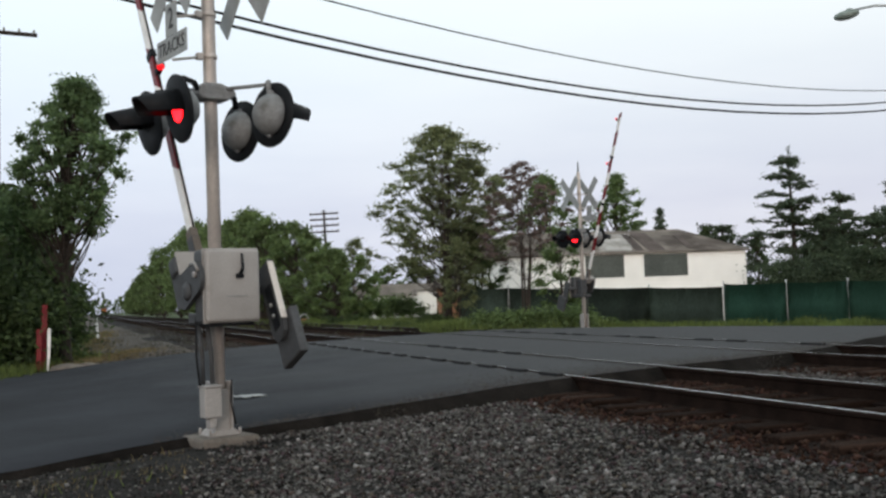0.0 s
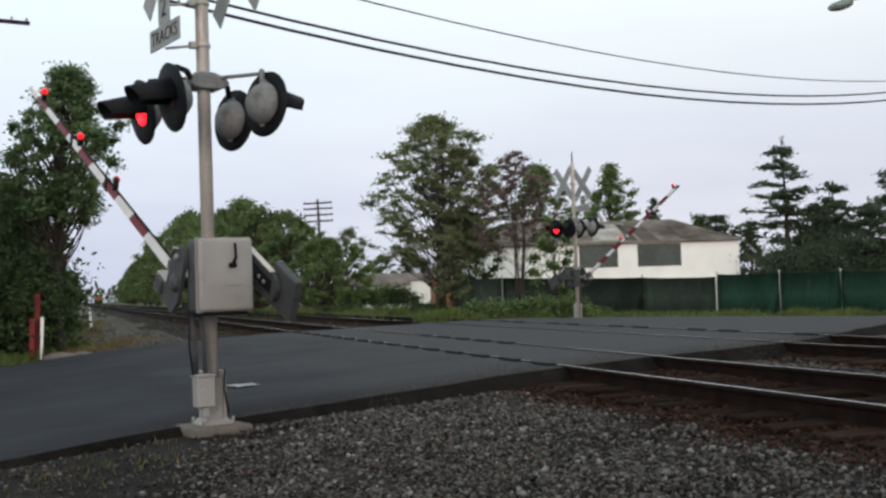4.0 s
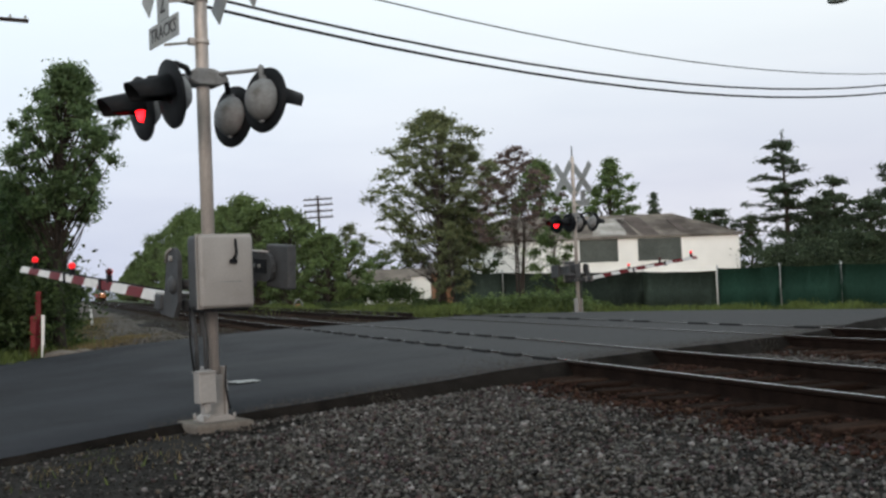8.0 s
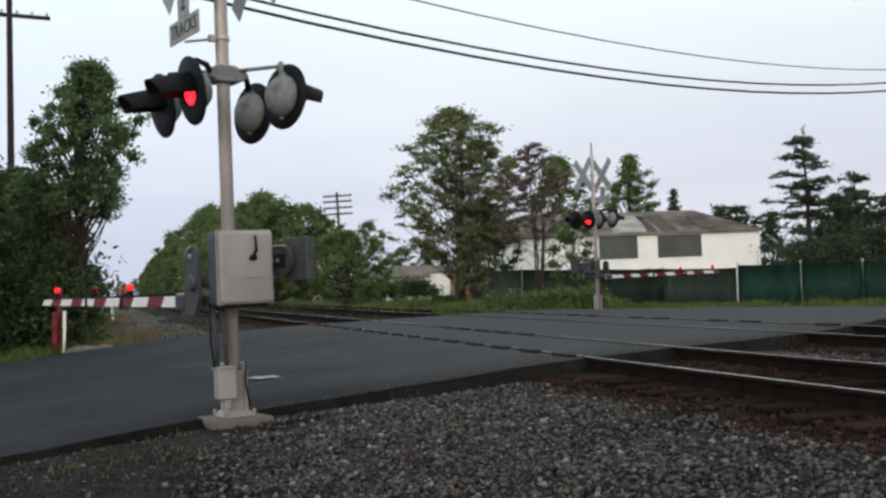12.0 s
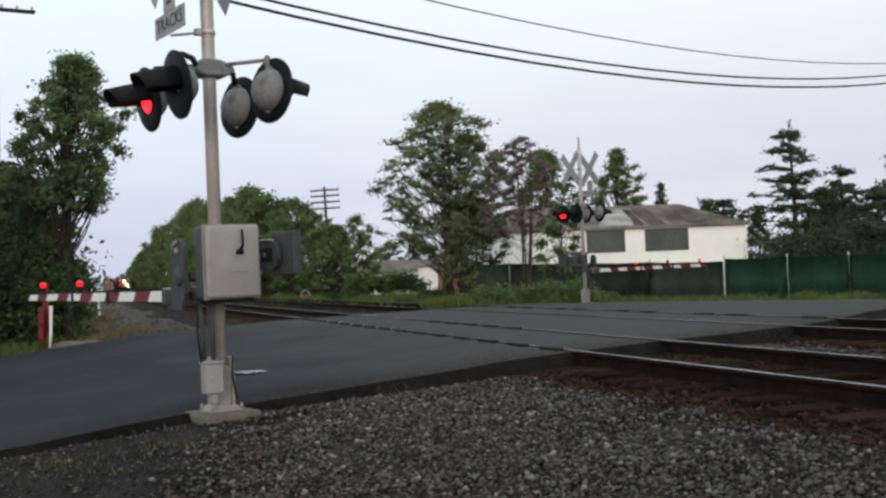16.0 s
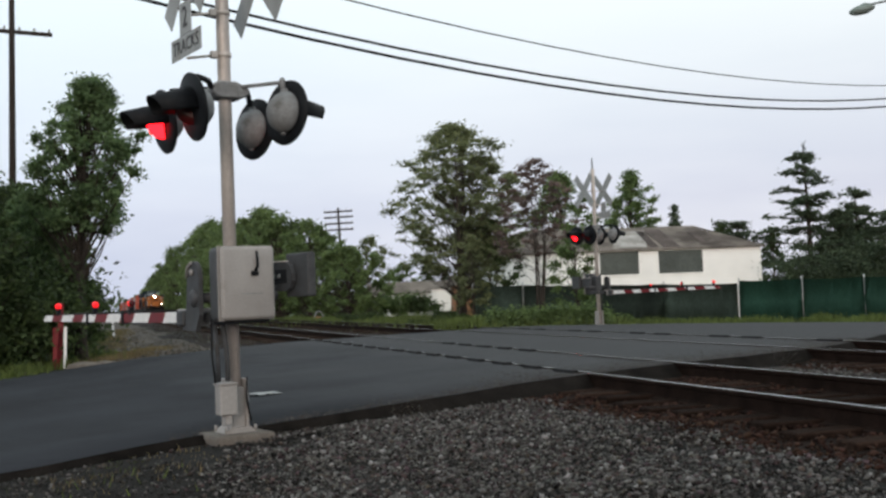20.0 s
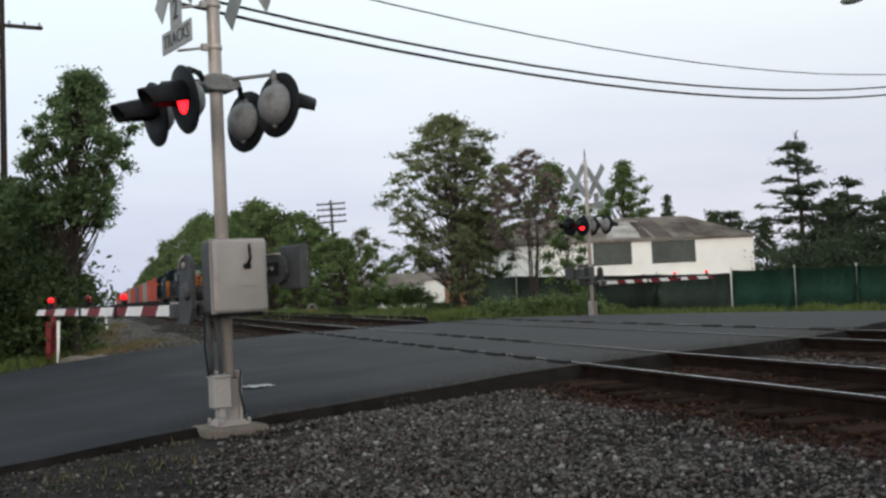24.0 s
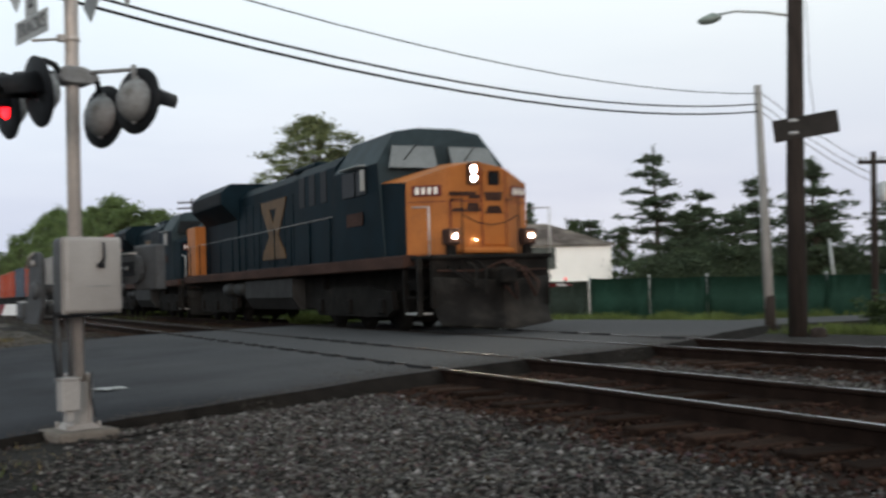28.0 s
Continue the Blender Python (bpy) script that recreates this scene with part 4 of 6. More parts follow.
    for x in (-0.80, 0.88):
        ds = part("ditch_light", slab((x - 0.13, f - 0.52, 1.72), (x + 0.15, f - 0.22, 2.04), 0.03, 1), RUSTSILL, v, "grimy ditch light box on the pilot")
        part("stand", slab((x - 0.08, f - 0.46, 1.50), (x + 0.08, f - 0.28, 1.73), 0.01, 1), UNDER, ds)
        part("lens", lathe(bmesh.new(), ((0.012, 0.0), (0.034, 0.0), (0.036, 0.015), (0.024, 0.03), (0.012, 0.034)), 18, pose(x + 0.02, f - 0.522, 1.89, 90, 0, 0)), DITCHLIGHT if lit else GLASS, ds)
    part("marker_light", lathe(bmesh.new(), ((0.005, 0.0), (0.010, 0.0), (0.010, 0.012), (0.005, 0.018)), 14, pose(-0.10, f - 0.04, 1.84, 90, 0, 0)), DITCHLIGHT if lit else GLASS, nose)
    # pilot, plow, coupler and hoses
    part("pilot_deck", slab((-1.34, -0.30, 1.44), (1.34, 1.0, 1.53), 0.02, 1), UNDER, v)
    bm = bmesh.new()
    for sx in (-1, 1):
        rows = [(-0.78, 1.30, 1.00), (-0.68, 1.28, 0.72), (-0.68, 1.26, 0.45), (-0.80, 1.24, 0.24), (-0.96, 1.20, 0.09)]
        grid = [[bm.verts.new((sx * w * k / 3, y + 0.50 * (k / 3) ** 1.3, z + 0.03 * k)) for k in range(4)] for y, w, z in rows]
        for r0, r1 in zip(grid, grid[1:]):
            for k in range(3):
                bm.faces.new((r0[k], r0[k + 1], r1[k + 1], r1[k])).smooth = True
    bmesh.ops.recalc_face_normals(bm, faces=bm.faces)
    bmesh.ops.solidify(bm, geom=bm.faces, thickness=0.03)
    part("snow_plow", bm, PLOW, v, "dusty black snow plow")
    part("pilot_plate", slab((-1.30, -0.22, 0.5), (1.30, -0.14, 1.44), 0.01, 1), UNDER, v)
    bm = slab((-0.16, -1.0, 0.96), (0.16, -0.1, 1.24), 0.05)
    cube(bm, (-0.24, -1.12, 0.94), (0.05, -0.92, 1.26), 0.05)
    part("coupler", bm, UNDER, v)
    for x0, x1, zl in ((-0.35, -0.70, 0.62), (0.35, 0.72, 0.58), (-0.55, -0.95, 0.75), (0.25, 0.02, 0.5)):
        part("air_hose", tube(bmesh.new(), [(x0, -0.24, 1.40), (x0 * 0.9 + x1 * 0.1, -0.76, 1.24), ((x0 + x1) / 2, -1.00, zl + 0.12), (x1, -0.80, zl + 0.37), (x1, -0.24, 1.28)], 0.026, 7), UNDER if x0 < 0 else RUSTSILL, v)
    part("lift_bar", tube(bmesh.new(), [(-1.2, -0.26, 1.22), (-0.4, -0.5, 1.20), (-0.1, -0.94, 1.38), (0.1, -0.94, 1.38), (0.4, -0.5, 1.20), (1.2, -0.26, 1.22)], 0.018, 6), RUSTSILL, v)
    for sx in (-1, 1):
        st = part("step_well", slab((sx * 1.40 - 0.05, 0.10, 0.35), (sx * 1.40 + 0.05, 0.18, 1.5)), PLOW, v, "boarding steps beside the pilot")
        part("step_side", slab((sx * 1.40 - 0.05, 0.80, 0.35), (sx * 1.40 + 0.05, 0.88, 1.5)), UNDER, st)
        for z in (0.38, 0.70, 1.02, 1.30):
            part("step", slab((sx * 1.28 - 0.14, 0.14, z), (sx * 1.28 + 0.14, 0.84, z + 0.03)), SILVER if z < 0.5 else UNDER, st)
        part("grab_rail", tube(bmesh.new(), [(sx * 1.33, -0.22, 1.5), (sx * 1.33, -0.24, 2.45), (sx * 1.33, 0.55, 2.5)], 0.018, 6), SILVER, v)
        part("grab_rail", tube(bmesh.new(), [(sx * 0.62, -0.22, 1.5), (sx * 0.62, -0.24, 2.62), (sx * 0.62, 0.28, 2.64)], 0.016, 6), BLUE, v)
    part("chain", tube(bmesh.new(), [(-0.62, -0.24, 2.3), (-0.3, -0.26, 2.15), (0, -0.26, 2.10), (0.3, -0.26, 2.15), (0.62, -0.24, 2.3)], 0.012, 5), BLUE, v)
    # cab: raked windscreens, chamfered roof
    C0, C1 = 2.25, 4.75
    bm = bmesh.new()
    prof = [(-1.5, 1.56), (1.5, 1.56), (1.5, 3.55), (1.02, 4.26), (0.45, 4.36), (-0.45, 4.36), (-1.02, 4.26), (-1.5, 3.55)]
    rake = {1.56: -0.0, 3.55: 0.10, 4.26: 0.42, 4.36: 0.50}
    fr = [bm.verts.new((x * (0.985 if z > 3 else 0.96), C0 - 0.45 + rake[z] + (0.12 if abs(x) > 1.2 and z > 3 else 0), z)) for x, z in prof]
    bk = [bm.verts.new((x, C1, z)) for x, z in prof]
    bm.faces.new(fr)
    bm.faces.new(bk[::-1])
    for k in range(8):
        bm.faces.new((fr[k], bk[k], bk[(k + 1) % 8], fr[(k + 1) % 8]))
    bmesh.ops.recalc_face_normals(bm, faces=bm.faces)
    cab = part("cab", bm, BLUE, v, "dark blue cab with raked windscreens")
    cab.data.materials.append(SKYLIT_BLUE)
    # top and front get a paler blue, with the sky's reflection painted in
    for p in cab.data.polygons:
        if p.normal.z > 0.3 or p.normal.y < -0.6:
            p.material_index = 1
    for x0, x1 in ((-1.22, -0.18), (0.18, 1.22)):
        yy = lambda z: C0 - 0.45 + 0.10 + (z - 3.55) * 0.45 - 0.03
        bm = bmesh.new()
        q = [(x0 * (1.06 if x0 < -1 else 1), 3.44), (x1 * (1.06 if x1 > 1 else 1), 3.44), (x1 * (0.93 if x1 > 1 else 1), 3.93), (x0 * (0.93 if x0 < -1 else 1), 3.93)]
        a = [bm.verts.new((x, yy(z) - 0.02, z)) for x, z in q]
        c = [bm.verts.new((x, yy(z) + 0.05, z)) for x, z in q]
        bm.faces.new(a)
        bm.faces.new(c[::-1])
        for k in range(4):
            bm.faces.new((a[k], c[k], c[(k + 1) % 4], a[(k + 1) % 4]))
        bmesh.ops.recalc_face_normals(bm, faces=bm.faces)
        win = part("windscreen", bm, GLASS, cab, "pale reflecting windscreen")
        xm = (x0 + x1) / 2
        part("wiper", tube(bmesh.new(), [(xm + 0.1, yy(3.93) - 0.05, 3.95), (xm - 0.22, yy(3.62) - 0.04, 3.62)], 0.013, 5), BLACK, win)
    part("visor", slab((-0.95, C0 - 0.06, 4.00), (0.95, C0 + 0.02, 4.03), 0.01, 1), BLUE, cab)
    for sx in (-1, 1):
        for y0, y1 in ((2.65, 3.25), (3.35, 4.15)):
            part("side_window", slab((sx * 1.502 - 0.012, y0, 2.95), (sx * 1.502 + 0.012, y1, 3.5), 0.01, 1), SIDEGLASS, cab)
        part("sunshade", slab((sx * 1.60 - 0.10, 2.6, 3.54), (sx * 1.60 + 0.08, 3.9, 3.57), 0.01, 1), SIGNGRAY, cab, "pale raised sunshade over the side window")
        part("mirror", slab((sx * 1.64 - 0.05, 2.50, 3.0), (sx * 1.64 + 0.05, 2.54, 3.45), 0.01, 1), SIGNGRAY, cab)
        part("cab_emblem", slab((sx * 1.503 - 0.008, 2.9, 2.30), (sx * 1.503 + 0.008, 3.9, 2.58)), RUSTSILL, cab, "plain dark bar where the number is painted")
    part("antenna_dome", lathe(bmesh.new(), ((0.22, 4.34), (0.2, 4.42), (0.08, 4.46)), 16, pose(0, 3.4, 0)), SIGNGRAY, cab)
    # long hood
    def hood(name, y0, y1, w, top, ch, label=""):
        return part(name, prism(bmesh.new(), [(-w, 1.56), (w, 1.56), (w, top - ch), (w - ch, top), (-w + ch, top), (-w, top - ch)], y0, y1), BLUE, v, label)
    hood("equipment_cabinet", 4.76, 7.9, 1.45, 4.02, 0.25, "dark blue equipment cabinet with louvres")
    eng = hood("engine_hood", 7.91, 15.6, 0.95, 4.15, 0.25, "dark blue engine hood with yellow emblem")
    rad = part("radiator", prism(bmesh.new(), [(-1.0, 1.56), (1.0, 1.56), (1.0, 3.25), (1.52, 3.75), (1.52, 4.15), (1.2, 4.42), (-1.2, 4.42), (-1.52, 4.15), (-1.52, 3.75), (-1.0, 3.25)], 15.61, 20.0), BLUE, v, "overhanging dark blue radiator wings")
    tail = hood("rear_hood", 20.01, 21.4, 1.05, 3.55, 0.2)
    part("tail_panel", slab((-1.42, 20.05, 1.57), (1.42, 21.35, 3.30), 0.03, 1), YELLOW, v, "orange-yellow rear panel")
    part("tail_lamp_box", slab((-0.3, 21.36, 3.0), (0.3, 21.5, 3.3), 0.02, 1), YELLOW, tail)
    for y in (5.4, 6.3, 7.1):
        for sx in (-1, 1):
            part("louvre", slab((sx * 1.452 - 0.012, y, 3.0), (sx * 1.452 + 0.012, y + 0.45, 3.75), 0.01, 1), BLACK, v)
    for k in range(9):
        for sx in (-1, 1):
            part("hood_door", slab((sx * 0.955 - 0.012, 8.05 + 0.83 * k, 1.7), (sx * 0.955 + 0.012, 8.05 + 0.83 * k + 0.76, 3.6), 0.012, 1), BLUE, eng)
    for sx in (-1, 1):
        # the painted emblem as plain gold strokes that meet at a waist
        for ring in ([(10.3, 3.55), (12.9, 3.55), (12.75, 3.30), (10.45, 3.30)], [(10.45, 3.30), (11.25, 3.30), (11.85, 2.65), (11.15, 2.50)], [(12.0, 3.30), (12.75, 3.30), (12.0, 2.50), (11.45, 2.65)],
                     [(11.20, 2.60), (11.95, 2.60), (12.5, 2.15), (10.7, 2.15)], [(10.6, 2.15), (12.6, 2.15), (12.8, 1.85), (10.4, 1.85)]):
            part("emblem_stroke", prism(bmesh.new(), ring, sx * 0.985 - 0.012, sx * 0.985 + 0.012, "x"), DULLGOLD, eng)
        for k in range(13):
            part("grille_slat", slab((sx * 1.53 - 0.01, 15.7, 3.78 + 0.028 * k), (sx * 1.53 + 0.01, 19.9, 3.795 + 0.028 * k)), BLACK, rad)
    part("exhaust_stack", slab((-0.4, 11.0, 4.14), (0.4, 12.2, 4.36), 0.04, 1), UNDER, eng)
    part("dynamic_brake_cover", slab((-0.8, 8.2, 4.14), (0.8, 10.2, 4.30), 0.05, 1), BLUE, eng)
    for k in range(2):
        part("radiator_fan", lathe(bmesh.new(), ((0.7, 4.42), (0.72, 4.48), (0.1, 4.5)), 20, pose(0, 16.8 + 2.0 * k, 0)), BLACK, rad)
    # handrails with pale stanchion tips
    for sx in (-1, 1):
        part("handrail", tube(bmesh.new(), [(sx * 1.47, 5.0, 2.62), (sx * 1.47, 12.0, 2.60), (sx * 1.47, 20.8, 2.60), (sx * 1.47, 21.2, 2.3)], 0.008, 6), SIGNGRAY, v, "pale side handrail")
        for k in range(11):
            part("stanchion", rod((sx * 1.47, 5.2 + 1.55 * k, 1.56), (sx * 1.47, 5.2 + 1.55 * k, 2.62), 0.018, 6), BLUE, v)
    # fuel tank, air reservoirs, bogies
    part("fuel_tank", prism(bmesh.new(), [(-1.38, 0.75), (-1.15, 0.42), (1.15, 0.42), (1.38, 0.75), (1.38, 1.25), (-1.38, 1.25)], 8.6, 13.4), TANK, v, "sooty fuel tank")
    for sx in (-1, 1):
        for y0 in (13.5, 14.9):
            bm = tube(bmesh.new(), [(sx * 1.2, y0, 1.02), (sx * 1.2, y0 + 0.06, 1.02), (sx * 1.2, y0 + 1.2, 1.02), (sx * 1.2, y0 + 1.26, 1.02)], [0.12, 0.22, 0.22, 0.12], 16)
            part("air_reservoir", bm, TANK, v)
    part("equipment_box", slab((-1.05, 7.0, 0.42), (1.05, 8.55, 1.28), 0.05, 1), UNDER, v)
    part("equipment_box", slab((-0.95, 13.45, 0.42), (0.95, 15.3, 1.28), 0.05, 1), UNDER, v)
    truck(v, 4.6, 3, 2.05)
    truck(v, 17.6, 3, 2.05)
    return v


def flat_car(label, slot):
    c = thing("container_car", label, "freight wagon", group="wagons of the train")
    part("deck", slab((-1.25, 0.6, 0.95), (1.25, 15.0, 1.18), 0.03, 1), UNDER, c)
    part("centre_sill", slab((-0.45, 0.2, 0.65), (0.45, 15.4, 0.95)), UNDER, c)
    for sx in (-1, 1):
        part("side_sill", slab((sx * 1.32 - 0.06, 2.6, 0.6), (sx * 1.32 + 0.06, 13.0, 1.2), 0.02, 1), UNDER, c)
    truck(c, 1.9, 2, 1.75, 0.42)
    truck(c, 13.7, 2, 1.75, 0.42)
    return c


def container(label, material, tall):
    k = thing("shipping_container", label, "shipping container", group="containers on the train")
    L, h = 12.9, tall
    part("shell", slab((-1.20, 0.04, 0.05), (1.20, L - 0.04, h - 0.04)), material, k)
    for sx in (-1, 1):
        bm = bmesh.new()
        n = 30
        for i in range(n):
            y = 0.25 + (L - 0.5) * i / n
            cube(bm, (sx * 1.205 - 0.018, y, 0.15), (sx * 1.205 + 0.018, y + 0.2, h - 0.14))
        part("corrugation", bm, material, k)
        for yy in (0.0, L):
            part("corner_post", slab((sx * 1.17 - 0.05, yy - 0.06, 0), (sx * 1.17 + 0.05, yy + 0.06, h), 0.01, 1), material, k)
            part("corner_casting", slab((sx * 1.16 - 0.07, yy - 0.09, h - 0.12), (sx * 1.16 + 0.07, yy + 0.09, h + 0.005), 0.01, 1), BOX_GRAY, k)
        part("top_rail", slab((sx * 1.18 - 0.05, 0, h - 0.12), (sx * 1.18 + 0.05, L, h)), material, k)
        part("bottom_rail", slab((sx * 1.18 - 0.05, 0, 0), (sx * 1.18 + 0.05, L, 0.14)), material, k)
    for x in (-0.6, 0.6):
        part("door_leaf", slab((x - 0.56, -0.03, 0.16), (x + 0.56, 0.03, h - 0.14), 0.01, 1), material, k)
        for d in (-0.25, 0.25):
            part("lock_rod", rod((x + d, -0.05, 0.1), (x + d, -0.05, h - 0.1), 0.018, 6), BOX_GRAY, k)
    return k


loco = locomotive("dark blue and orange-yellow diesel locomotive, headlights lit, leading", True)
TRAIN.append((loco, 0.0, 0.0))
mate = locomotive("dark blue diesel locomotive coupled behind the leading one", False)
# the second unit is a shorter, lower model, blue from end to end
for ob in mate.children_recursive:
    if ob.data.materials and ob.data.materials[0] == GLASS:
        ob.data.materials[0] = SIDEGLASS
    if ob.data.materials and ob.data.materials[0] == YELLOW:
        ob.data.materials[0] = BLUE
        if "label" in ob:
            ob["label"] = ob["label"].replace("orange-yellow", "dark blue").replace("orange", "dark blue")
    at = ob.matrix_basis.translation
    if at.length:
        ob.matrix_basis.translation = (at.x, at.y * 0.80, at.z * 0.96)
    else:
        ob.data.transform(Matrix.Diagonal((1.0, 0.80, 0.96, 1.0)))
TRAIN.append((mate, 22.4, 0.0))
car0 = flat_car("low black container wagon carrying one box", 0)
box_of = {}
for name, material in (("orange-red", BOX_RED), ("pale gray", BOX_GRAY), ("slate blue", BOX_BLUE)):
    box_of[name] = container(name + " corrugated shipping container on a wagon", material, 3.05)
order = ("orange-red", "orange-red", "pale gray", "orange-red", "slate blue", "orange-red", "orange-red", "pale gray", "orange-red", "orange-red", "slate blue", "orange-red",
         "pale gray", "orange-red", "orange-red", "slate blue", "orange-red", "orange-red")
used = set()
for k, name in enumerate(order):
    at = 40.0 + 15.7 * k
    c = car0 if k == 0 else copy_thing(car0, Matrix())
    TRAIN.append((c, at, 0.0))
    b = box_of[name] if name not in used else copy_thing(box_of[name], Matrix())
    used.add(name)
    TRAIN.append((b, at + 0.9, 1.19))


# ---- house, fences, poles and wires ----
STUCCO = mat("white_siding", (0.87, 0.86, 0.84), 0.7, vary=0.06, scale=0.8, grain=30, bump=0.05, dirt=(0.72, 0.70, 0.66), dirt_at=0.72)
ROOFING = mat("weathered_shingles", (0.17, 0.145, 0.125), 0.9, vary=0.3, scale=0.5, grain=12, bump=0.3, dirt=(0.055, 0.042, 0.036), dirt_at=0.52, stretch=(1, 1, 1))
SHINGLE_PALE = mat("sun_bleached_shingles", (0.34, 0.32, 0.30), 0.9, vary=0.3, scale=0.9, grain=12, bump=0.3, dirt=(0.16, 0.14, 0.12), dirt_at=0.56)
SHINGLE_DARK = mat("dark_repair_shingles", (0.075, 0.058, 0.052), 0.9, vary=0.35, scale=0.9, grain=12, bump=0.3)
WINDOW = mat("dull_window_glass", (0.075, 0.085, 0.078), 0.35, vary=0.25, scale=0.7, grain=10, bump=0)
GREENMESH = mat("green_windscreen_mesh", (0.027, 0.080, 0.058), 0.8, vary=0.3, scale=0.8, grain=30, bump=0.15, stretch=(1, 1, 0.25))
DARKMESH = mat("faded_green_mesh", (0.054, 0.078, 0.066), 0.85, vary=0.4, scale=0.9, grain=30, bump=0.15, spread=0.6, stretch=(1, 1, 0.3))
GALV = mat("galvanised_pipe", (0.38, 0.39, 0.39), 0.5, 0.5, vary=0.15, bump=0.03)
BRICK = mat("orange_brick_wall", (0.33, 0.16, 0.09), 0.85, vary=0.2, scale=2, grain=20, bump=0.2)
LAMPMETAL = mat("aged_green_gray_lamp", (0.20, 0.24, 0.22), 0.6, 0.2, vary=0.2, bump=0.05)
SIGNBACK = mat("brown_sign_back", (0.018, 0.015, 0.013), 0.7, vary=0.35, scale=3, grain=30, bump=0.1)


def gabled(name, label, w, d, eave, ridge, wall, roof_mat, m, hip=0.0, windows=()):
    """A house of w by d metres: walls, a gabled or hipped roof with eaves, windows set in the front."""
    h = thing(name, label, "house", m)
    part("wall", slab((0, 0, 0), (w, 0.2, eave)), wall, h)
    part("wall", slab((0, d - 0.2, 0), (w, d, eave)), wall, h)
    part("wall", slab((0, 0.2, 0), (0.2, d - 0.2, eave)), wall, h)
    part("wall", slab((w - 0.2, 0.2, 0), (w, d - 0.2, eave)), wall, h)
    bm = bmesh.new()
    o = 0.18
    base = [bm.verts.new(p) for p in ((-o, -o, eave), (w + o, -o, eave), (w + o, d + o, eave), (-o, d + o, eave))]
    low = [bm.verts.new((v.co.x, v.co.y, eave - 0.07)) for v in base]
    r0, r1 = bm.verts.new((hip - (0 if hip else o), d / 2, ridge)), bm.verts.new((w - hip + (0 if hip else o), d / 2, ridge))
    bm.faces.new((base[0], base[1], r1, r0))
    bm.faces.new((base[2], base[3], r0, r1))
    bm.faces.new((base[1], base[2], r1))
    bm.faces.new((base[3], base[0], r0))
    for k in range(4):
        bm.faces.new((low[k], low[(k + 1) % 4], base[(k + 1) % 4], base[k]))
    bm.faces.new(low[::-1])
    bmesh.ops.recalc_face_normals(bm, faces=bm.faces)
    part("roof", bm, roof_mat, h)
    for x0, x1, z0, z1 in windows:
        fr = part("window", slab((x0 - 0.07, -0.04, z0 - 0.07), (x1 + 0.07, 0.0, z1 + 0.07)), wall, h)
        part("pane", slab((x0, -0.045, z0), (x1, -0.01, z1)), WINDOW, fr)
        part("mullion", slab(((x0 + x1) / 2 - 0.02, -0.055, z0), ((x0 + x1) / 2 + 0.02, -0.042, z1)), WINDOW, fr)
    return h


face = math.degrees(math.atan2(51.9 - 54.4, 33.97 - 20.09))
house = gabled("house", "long white single-storey house with a gray shingle roof", 14.3, 8.2, 3.85, 5.25, STUCCO, ROOFING, pose(19.9, 54.45, -0.85, 0, 0, face), 2.2,
               ((5.50, 7.58, 2.58, 3.76), (8.66, 11.05, 2.56, 3.74)))
# patched roof: a pale strip and dark repair strips on the front slope
pitch = math.degrees(math.atan2(1.4, 4.28))
for x0, x1, lean, w0, w1, material in ((6.3, 8.1, 0.9, 0.3, 3.7, "pale"), (8.3, 8.75, 0.15, 0.3, 3.6, "dark"), (9.0, 9.9, 0.0, 0.2, 3.8, "dark"), (11.2, 11.6, 0.1, 0.5, 3.2, "dark")):
    bm = prism(bmesh.new(), [(x0, w0), (x1, w0), (x1 + lean, w1), (x0 + lean, w1)], 0.012, 0.03, "z")
    patch = part("roof_patch", bm, SHINGLE_PALE if material == "pale" else SHINGLE_DARK, house, material + " patch of shingles")
    patch.matrix_basis = pose(0, -0.18, 3.85, pitch, 0, 0)
gabled("house", "small white house half hidden by bushes", 5.0, 5, 2.2, 3.2, STUCCO, ROOFING, pose(22.4, 92.4, -0.8, 0, 0, -12), 0, ((0.8, 1.8, 0.9, 1.8),))
gabled("house", "small white house beyond the trees", 5.5, 5, 2.6, 3.3, STUCCO, ROOFING, pose(25.2, 96, -0.8, 0, 0, -12), 0)
gabled("house", "small orange brick house behind the trees", 4.0, 4, 2.5, 3.1, BRICK, ROOFING, pose(21.5, 66.6, -0.8, 0, 0, -15), 0)
shed = thing("garden_arch", "small white arched garden frame in the grass", "garden frame", pose(13.6, 70.0, ground_z(13.6, 70.0), 0, 0, 20))
part("arch", tube(bmesh.new(), [(-0.34, 0, 0), (-0.30, 0, 0.34), (-0.12, 0, 0.58), (0.12, 0, 0.58), (0.30, 0, 0.34), (0.34, 0, 0)], 0.035, 6), SIGNGRAY, shed)
part("box", slab((-0.24, 0.05, 0), (0.24, 0.4, 0.28), 0.03, 1), BRICK, shed)


